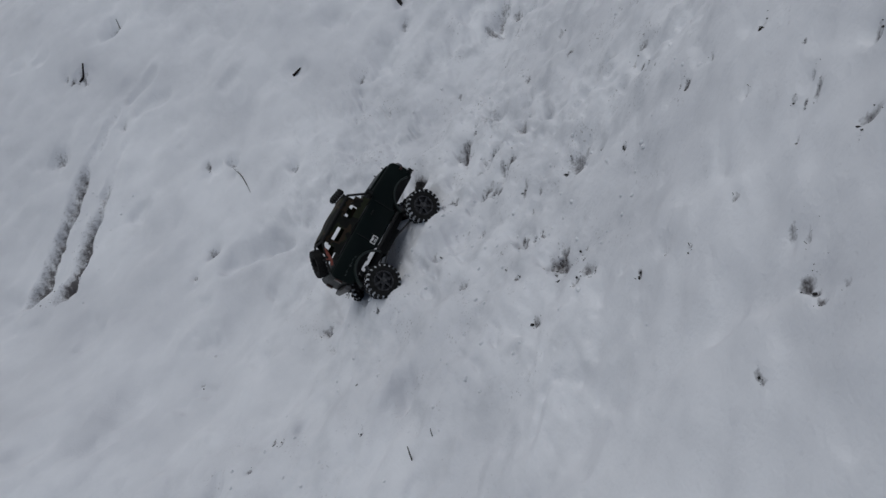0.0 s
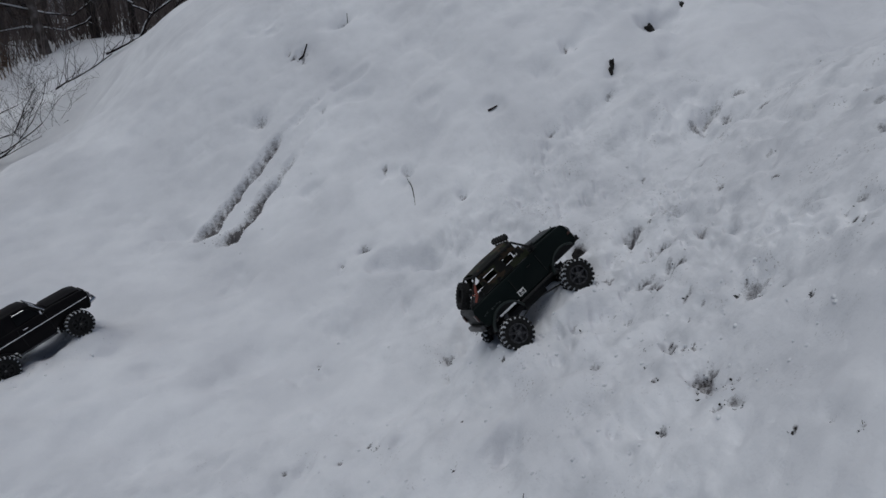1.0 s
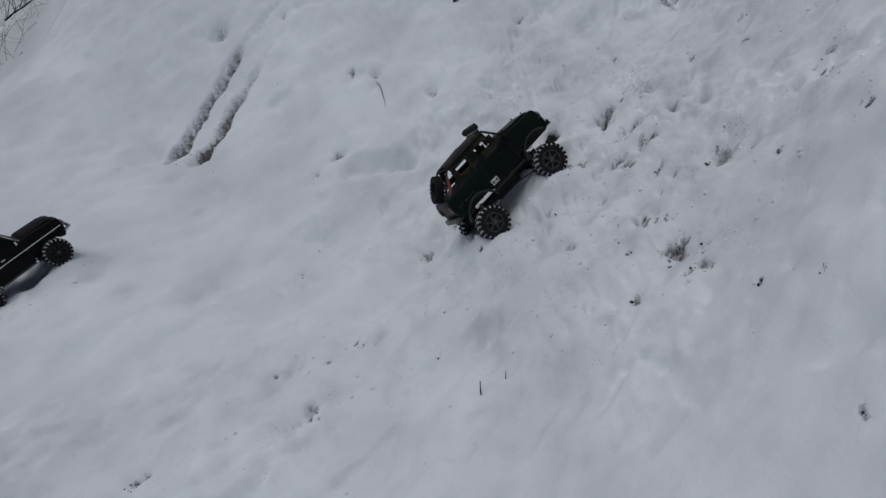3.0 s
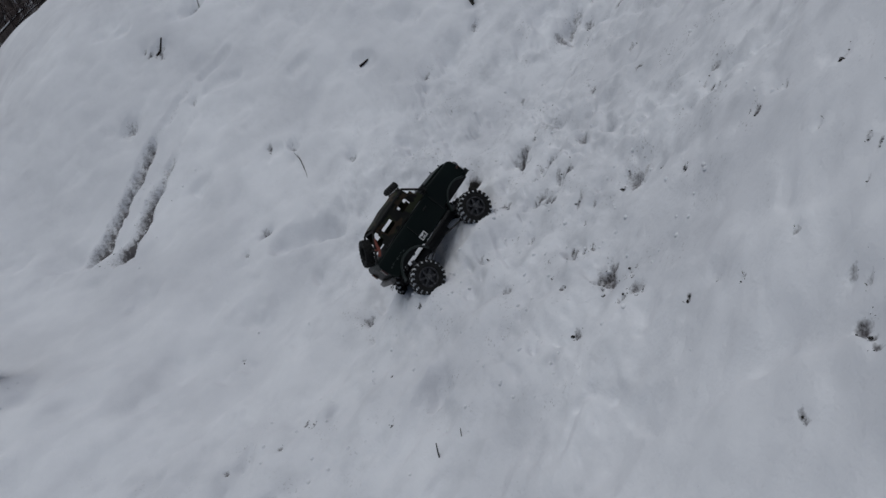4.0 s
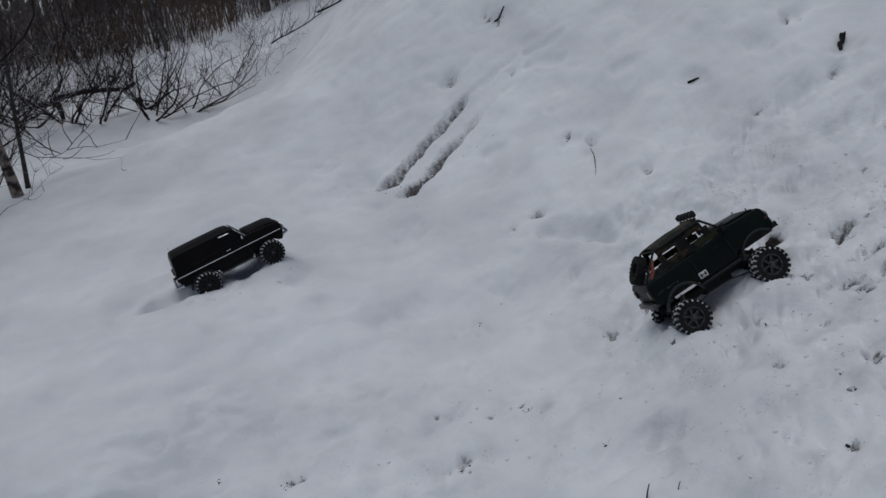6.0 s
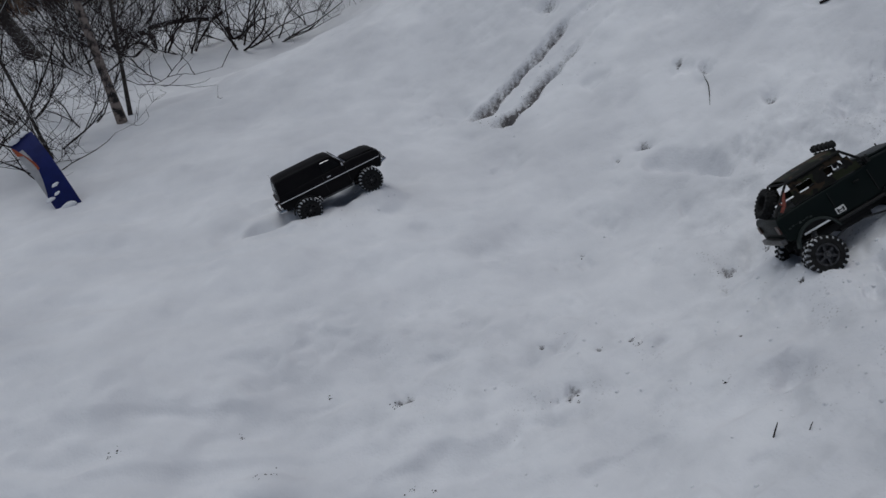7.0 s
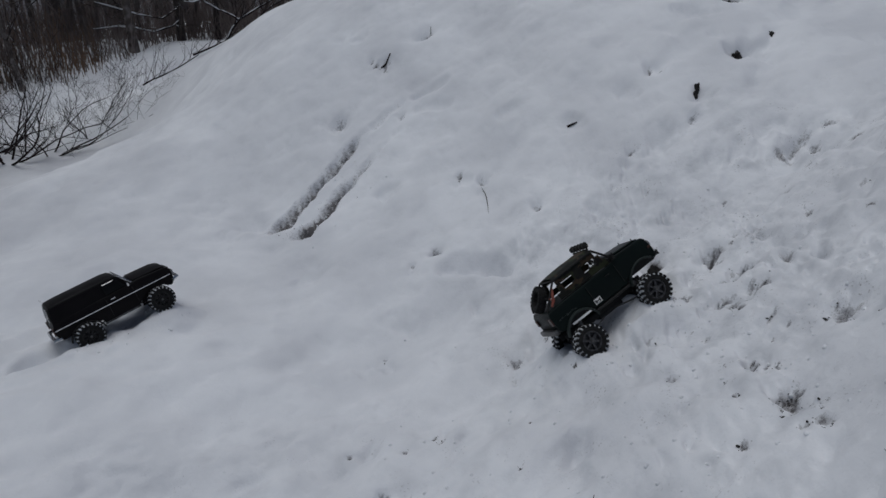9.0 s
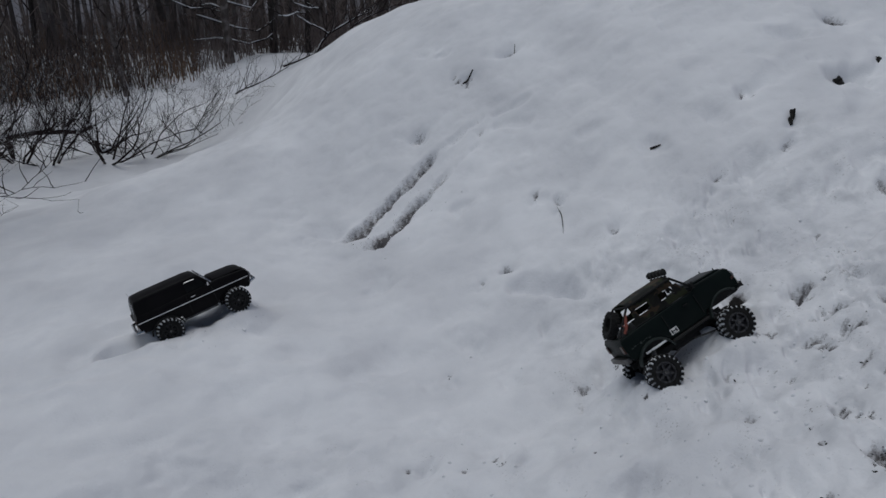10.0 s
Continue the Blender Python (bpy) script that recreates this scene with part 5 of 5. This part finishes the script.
snowy_limb(drifted, [(-2.87, 11.50, 1.12), (-2.84, 11.00, 1.05), (-3.11, 10.90, 0.97), (-3.47, 10.79, 1.07), (-3.87, 10.65, 1.03)], 0.015, 60)
snowy_limb(drifted, [(-2.87, 11.50, 1.30), (-2.97, 10.94, 1.16), (-3.28, 10.85, 1.22), (-3.56, 10.76, 1.32), (-3.80, 10.68, 1.40)], 0.014, 61)
snowy_limb(drifted, [(-2.86, 11.50, 1.80), (-2.89, 10.96, 1.66), (-3.02, 10.93, 1.50), (-3.34, 10.83, 1.58), (-3.45, 10.79, 1.66)], 0.013, 62)
snowy_limb(forest_edge, [(-2.35, 11.78, 1.52), (-2.23, 11.12, 1.43), (-2.36, 11.09, 1.44), (-2.49, 11.06, 1.38), (-2.64, 11.02, 1.39)], 0.013, 63)
snowy_limb(forest_edge, [(-2.35, 11.78, 1.30), (-2.14, 11.13, 1.25), (-2.26, 11.11, 1.33), (-2.36, 11.09, 1.39)], 0.012, 64)
snowy_limb(forest_edge, [(-2.34, 11.78, 1.60), (-2.02, 11.16, 1.50), (-2.19, 11.12, 1.51), (-2.39, 11.08, 1.58)], 0.012, 65)
snowy_limb(pale, [(-3.27, 10.40, 1.45), (-3.42, 10.60, 1.51), (-3.59, 10.75, 1.56), (-3.75, 10.80, 1.54)], 0.012, 66)
snowy_limb(pale, [(-3.27, 10.40, 1.42), (-3.60, 10.60, 1.50), (-3.86, 10.65, 1.49), (-3.99, 10.60, 1.55), (-4.10, 10.56, 1.60)], 0.012, 67)
snowy_limb(drifted, [(-2.86, 11.50, 2.10), (-2.62, 11.42, 2.22), (-2.35, 11.38, 2.42), (-2.10, 11.36, 2.66)], 0.016, 68)
snowy_limb(drifted, [(-2.86, 11.50, 2.05), (-2.45, 11.38, 2.10), (-2.05, 11.34, 2.22), (-1.60, 11.32, 2.28)], 0.015, 69)


def wood_edge(f):
    """How far off the wood begins, by the bearing x / y."""
    return float(np.interp(f, (-1.0, -0.80, -0.66, -0.57, -0.49, -0.41, -0.32, -0.25), (7.1, 7.6, 8.0, 8.5, 9.0, 9.4, 10.0, 11.3)))


def wood_behind():
    """The wood: rows of bare trunks with scrub between them."""
    rng = random.Random(77)
    bm = bmesh.new()
    for k in range(640):
        f = rng.uniform(-1.05, 0.35)
        y = wood_edge(f) + 0.9 + 16 * rng.random() ** 1.4
        if f < -0.42 and rng.random() < (0.65 if f < -0.56 else 0.4):
            continue
        x = f * y
        z = float(land(x, y)) - 0.1
        h = rng.uniform(4.2, 5.2)
        r = rng.uniform(0.012, 0.055) if rng.random() < 0.85 else rng.uniform(0.05, 0.09)
        lx, ly = rng.gauss(0, 0.07), rng.uniform(-0.05, 0.05)
        pts = [(x + lx * h * u + 0.06 * rng.uniform(-1, 1), y + ly * h * u, z + h * u) for u in (0, 0.25, 0.5, 1)]
        tube(bm, pts, [r, r * 0.9, r * 0.75, r * 0.3], 5, cap=False)
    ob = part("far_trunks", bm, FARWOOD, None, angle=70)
    tagged(ob, "dense wood of bare grey-brown trunks", "wood", kind="stuff")
    bm = bmesh.new()
    for k in range(3200):
        f = rng.uniform(-1.05, 0.30)
        y = wood_edge(f) + 0.5 + 9 * rng.random() ** 1.5
        if f < -0.42 and rng.random() < 0.55:
            continue
        x = f * y
        z = float(land(x, y))
        p = Vector((x, y, z + 3.0 * rng.random() ** 1.4))
        d = Vector((rng.uniform(-1, 1), rng.uniform(-0.6, 0.6), rng.uniform(0.0, 1.3))).normalized()
        L = rng.uniform(0.5, 1.6)
        q = p + d * L * 0.5
        tube(bm, [p, q, q + (d + Vector((rng.uniform(-0.5, 0.5), 0, rng.uniform(-0.2, 0.5)))).normalized() * L * 0.5], [0.009, 0.006, 0.003], 3, cap=False)
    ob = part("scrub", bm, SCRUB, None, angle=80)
    tagged(ob, "tangled dark scrub at the wood's edge", "scrub", kind="stuff")
    bm = bmesh.new()
    for k in range(3200):
        f = rng.uniform(-1.0, -0.36)
        y = wood_edge(f) + 0.1 * rng.gauss(0, 1) + 3.0 * rng.random() ** 1.8
        x = f * y
        z = float(land(x, y))
        h = rng.uniform(0.10, 0.62) * rng.uniform(0.4, 1)
        a = rng.uniform(0, math.pi)
        w = 0.008
        ox, oy = w * math.cos(a), w * math.sin(a)
        tx, ty = rng.uniform(-0.25, 0.25) * h, rng.uniform(-0.2, 0.2) * h
        v = [bm.verts.new(c) for c in ((x - ox, y - oy, z - 0.02), (x + ox, y + oy, z - 0.02), (x + tx + ox * 0.4, y + ty + oy * 0.4, z + h), (x + tx - ox * 0.4, y + ty - oy * 0.4, z + h))]
        bm.faces.new(v)
    ob = part("reeds", bm, REED, None, angle=80)
    tagged(ob, "rusty brown dry reeds before the wood", "reeds", kind="stuff")
    bm = bmesh.new()
    for k in range(6500):
        f = rng.uniform(-1.05, 0.1)
        y = wood_edge(f) + 0.1 + 3.5 * rng.random() ** 1.5
        x = f * y
        z = float(land(x, y))
        h = rng.uniform(0.2, 0.7)
        a = rng.uniform(0, math.pi)
        ox, oy = 0.006 * math.cos(a), 0.006 * math.sin(a)
        tx, ty = rng.uniform(-0.45, 0.45) * h, rng.uniform(-0.3, 0.3) * h
        v = [bm.verts.new(c) for c in ((x - ox, y - oy, z - 0.02), (x + ox, y + oy, z - 0.02), (x + tx + ox * 0.3, y + ty + oy * 0.3, z + h), (x + tx - ox * 0.3, y + ty - oy * 0.3, z + h))]
        bm.faces.new(v)
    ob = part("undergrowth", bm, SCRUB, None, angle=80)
    tagged(ob, "dark tangled undergrowth between the trunks", "undergrowth", kind="stuff")
    # the hill of woods far behind, haze put into its colour
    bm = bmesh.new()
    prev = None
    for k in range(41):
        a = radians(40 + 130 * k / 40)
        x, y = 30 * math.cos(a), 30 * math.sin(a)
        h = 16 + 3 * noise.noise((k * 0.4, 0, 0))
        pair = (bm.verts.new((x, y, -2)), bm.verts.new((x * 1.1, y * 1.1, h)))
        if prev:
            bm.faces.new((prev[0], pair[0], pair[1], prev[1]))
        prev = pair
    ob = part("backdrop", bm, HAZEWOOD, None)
    tagged(ob, "distant wooded hillside, grey winter haze painted into its colour", "hillside", kind="structure")


wood_behind()


# ---------------------------------------------------------------- banner board stuck in the snow
def bent_strip(bm, u0, u1, z0, z1, y, thick=0.003):
    """A strip of the bent panel; u0 and u1 give its side edges at a height."""
    n, rows = 10, []
    for k in range(n + 1):
        t = z0 + (z1 - z0) * k / n
        bow = 0.030 * math.sin(math.pi * t / 0.43)
        rows.append([bm.verts.new((w + 0.6 * bow, y - bow, t)) for w in (u0(t), 0.5 * (u0(t) + u1(t)), u1(t))])
    for a, b in zip(rows, rows[1:]):
        for i in range(2):
            bm.faces.new((a[i], a[i + 1], b[i + 1], b[i]))
    bmesh.ops.solidify(bm, geom=bm.faces[:], thickness=thick)


def banner():
    base = tagged(new("sign_board"), "bent blue plastic panel with white and orange edge, snow on it", "sign board")
    bm = bmesh.new()
    bent_strip(bm, lambda t: -0.062, lambda t: 0.068, -0.05, 0.42, 0.0)
    part("panel", bm, BLUE, base, angle=60)
    bm = bmesh.new()
    bent_strip(bm, lambda t: -0.063, lambda t: -0.063 + 0.045 * math.sin(math.pi * min(1, (t - 0.08) / 0.40)) + 0.002, 0.09, 0.36, -0.004, 0.0012)
    part("white_stripe", bm, WHITE, base, angle=60)
    bm = bmesh.new()
    bent_strip(bm, lambda t: -0.064 if t > 0.34 else -0.022 - 0.2 * max(0, t - 0.25), lambda t: -0.010 - 0.35 * max(0, t - 0.26), 0.22, 0.395, -0.007, 0.0012)
    part("orange_stripe", bm, FLAME, base, angle=60)
    for k, (x, y, z, r) in enumerate(((-0.02, -0.012, 0.425, 0.030), (0.03, -0.012, 0.427, 0.022), (-0.05, -0.015, 0.070, 0.020), (0.0, -0.022, 0.075, 0.013), (0.018, -0.024, 0.115, 0.016), (0.0, -0.012, -0.01, 0.040))):
        bm = bmesh.new()
        bmesh.ops.create_icosphere(bm, subdivisions=3, radius=r)
        for v in bm.verts:
            v.co *= 1 + 0.4 * noise.noise(v.co * 60 + Vector((k * 3, 0, 0)))
            v.co = Vector((v.co.x * 1.2 + x, v.co.y * 0.22 + y, v.co.z * 0.55 + z))
        part("snow_patch", bm, SNOW, base, angle=80)
    up = Vector((-0.253, 0.129, 0.317)).normalized()
    right = Vector((0.129, 0.0435, 0.023))
    right = (right - right.dot(up) * up).normalized()
    m = Matrix((right, up.cross(right), up)).transposed().to_4x4()
    m.translation = (-2.518, 2.739, ground_z(-2.518, 2.739))
    base.matrix_world = m


banner()


# ---------------------------------------------------------------- small things in the snow
def rock(x, y, sx, sy, sz, turn, seed, label, up=0.0, name="dark_lump", mat=SOIL):
    bm = bmesh.new()
    bmesh.ops.create_icosphere(bm, subdivisions=3, radius=1.0)
    for v in bm.verts:
        v.co *= 1 + 0.7 * noise.noise(v.co * 1.3 + Vector((seed, 0, 0))) + 0.25 * noise.noise(v.co * 4 + Vector((0, seed, 0)))
        v.co = Vector((v.co.x * sx, v.co.y * sy, v.co.z * sz))
    ob = part(name, bm, mat, None, angle=50)
    ob.matrix_world = pose(x, y, ground_z(x, y) + up, 0, 0, turn)
    return tagged(ob, label, "clod")


rock(1.408, 2.751, 0.008, 0.010, 0.028, 10, 1.0, "upright black clod of earth poking through snow", 0.008)
rock(1.419, 2.768, 0.008, 0.010, 0.028, 30, 2.3, "upright black clod of earth poking through snow", 0.012)
rock(1.676, 2.935, 0.026, 0.018, 0.022, 40, 3.0, "rounded black clod in a snow hollow", 0.006)
rock(1.854, 3.398, 0.026, 0.012, 0.012, 30, 7.0, "flat black clod in a snow hollow", 0.008)
rock(1.854, 2.982, 0.012, 0.010, 0.012, 0, 4.0, "small dark clod in the snow crease", 0.004)
# added dark lump paints the shade at the bottom of this hole
rock(0.281, 2.728, 0.011, 0.009, 0.009, 0, 5.0, "dark lump standing in for the shade inside a hole", 0.006)
rock(0.960, 2.026, 0.020, 0.016, 0.022, 20, 6.0, "dark clod pressed into churned snow", 0.008)


def stalk(pts, radius, label, name="stalk"):
    bm = bmesh.new()
    tube(bm, pts, [radius * (1 - 0.5 * k / (len(pts) - 1)) for k in range(len(pts))], 6)
    return tagged(part(name, bm, TWIG, None, angle=70), label, "twig")


stalk([on_snow(0.924, 2.978, 0.002), on_snow(0.961, 2.958, 0.005)], 0.0065, "short dark stick lying in a snow hollow", "stick")
stalk([on_snow(0.526, 2.980, -0.002), on_snow(0.531, 2.945, 0.005), on_snow(0.532, 2.915, 0.005), on_snow(0.532, 2.883, 0.005), on_snow(0.530, 2.850, 0.004), on_snow(0.528, 2.819, 0.002), on_snow(0.522, 2.762, -0.002)], 0.0028, "thin dark stem half buried in snow")
stalk([on_snow(0.422, 1.217, -0.010), on_snow(0.423, 1.219, 0.015), on_snow(0.426, 1.223, 0.035)], 0.0022, "short dark twig standing upright in snow", "twig")
stalk([on_snow(0.484, 1.207, -0.010), on_snow(0.486, 1.209, 0.010), on_snow(0.488, 1.210, 0.019)], 0.0014, "tiny dry stem standing in snow", "twig")
# dark strip added to draw the shadow line along the hollow's edge
stalk([on_snow(0.118, 4.247, 0.000), on_snow(0.146, 4.238, 0.002), on_snow(0.176, 4.250, 0.003)], 0.008, "curved dark strip standing in for a snow hollow's shadow line")
stalk([on_snow(0.398, 4.300, -0.004), on_snow(0.412, 4.302, 0.006), on_snow(0.428, 4.310, 0.008)], 0.004, "short dark stem standing in snow")
stalk([on_snow(0.437, 4.298, -0.004), on_snow(0.436, 4.330, 0.006), on_snow(0.440, 4.365, 0.008)], 0.0028, "thin dark stem leaning out of snow")
stalk([on_snow(-1.341, 2.644, 0.000), on_snow(-1.373, 2.746, 0.010), on_snow(-1.445, 2.828, 0.020)], 0.0012, "hair-thin dry stem on the snow")

# crumbs of soil and bits of dead grass thrown up by wheels: middle, spread, how many
PATCHES = [
    (-0.4931, 1.4728, 0.016, 16), (-0.7167, 1.5027, 0.01, 6), (-0.7838, 1.2011, 0.022, 16), (-0.9287, 1.3417, 0.008, 10), (-1.2368, 1.194, 0.016, 12), (-0.409, 1.2253, 0.01, 8), (-0.3448, 1.2269, 0.008, 6), (0.4591, 1.9221, 0.015, 10), (-0.399, 3.3226, 0.08, 22), (-0.2, 3.4199, 0.08, 14), (-1.007, 2.4405, 0.1, 8),
]


# crumbs in the dug marks, partly standing for the marks' shading
PATCHES += [(x, y, 0.9 * r, int(1 + 7 * earth * earth)) for x, y, r, earth in DUG]


def crumbs():
    rng = random.Random(9)
    spots = [(rng.gauss(cx, 0.7 * spread), rng.gauss(cy, 0.7 * spread), 0.55 if cy < 0.75 else 0.9) for cx, cy, spread, n in PATCHES for _ in range(n)]
    heights = snow_height(np.array([p[0] for p in spots]), np.array([p[1] for p in spots]))[0]
    bm = bmesh.new()
    bg = bmesh.new()
    for k, ((x, y, small), z) in enumerate(zip(spots, heights)):
        s = rng.uniform(0.0006, 0.0018) * (2.0 if rng.random() < 0.15 else 1) * small
        z = float(z)
        if rng.random() < 0.94:
            vs = bmesh.ops.create_icosphere(bm, subdivisions=1, radius=s)["verts"]
            off = Vector((k * 3.1, x * 50, y * 50))
            k3 = Vector((rng.uniform(0.7, 2.2), rng.uniform(0.7, 2.2), rng.uniform(0.4, 0.9)))
            for v in vs:
                v.co = Vector((v.co.x * k3.x, v.co.y * k3.y, v.co.z * k3.z)) * (1 + 0.9 * noise.noise(v.co / s * 1.5 + off)) + Vector((x, y, z + s * 0.1))
        else:
            a = rng.uniform(0, 6.28)
            L = rng.uniform(0.003, 0.007) * small
            tube(bg, [(x, y, z - 0.001), (x + L * math.cos(a), y + L * math.sin(a), z + rng.uniform(0.001, 0.004))], [0.0007, 0.0004], 3)
    tagged(part("soil_crumbs", bm, SOIL, None, angle=60), "scattered crumbs of dark soil on churned snow", "soil", kind="stuff")
    tagged(part("grass_bits", bg, STRAW, None, angle=60), "bits of dead grass scattered on snow", "grass", kind="stuff")


crumbs()


def snow_lumps():
    """Loose lumps thrown up round the wheels and along the churned track."""
    rng = random.Random(21)
    bm = bmesh.new()
    spots = [(wx, wy, 0.10, 16) for wx, wy, _, _ in TYRES] + [(0.75, 1.45, 0.30, 60), (1.0, 1.2, 0.3, 50), (0.2, 1.6, 0.4, 40), (-0.3, 3.35, 0.2, 26), (-0.1, 3.5, 0.15, 18), (1.2, 2.0, 0.25, 30)]
    for cx, cy, spread, n in spots:
        for k in range(n):
            x, y = rng.gauss(cx, spread * 0.6), rng.gauss(cy, spread * 0.6)
            s = rng.uniform(0.002, 0.006)
            vs = bmesh.ops.create_icosphere(bm, subdivisions=2, radius=s)["verts"]
            off = Vector((rng.random() * 50, 0, 0))
            z = ground_z(x, y) - s * 0.1
            for v in vs:
                v.co = v.co * (1 + 0.5 * noise.noise(v.co / s * 1.2 + off)) + Vector((x, y, z))
    tagged(part("snow_lumps", bm, SNOW, None, angle=80), "loose lumps of thrown-up snow", "snow", kind="stuff")


snow_lumps()
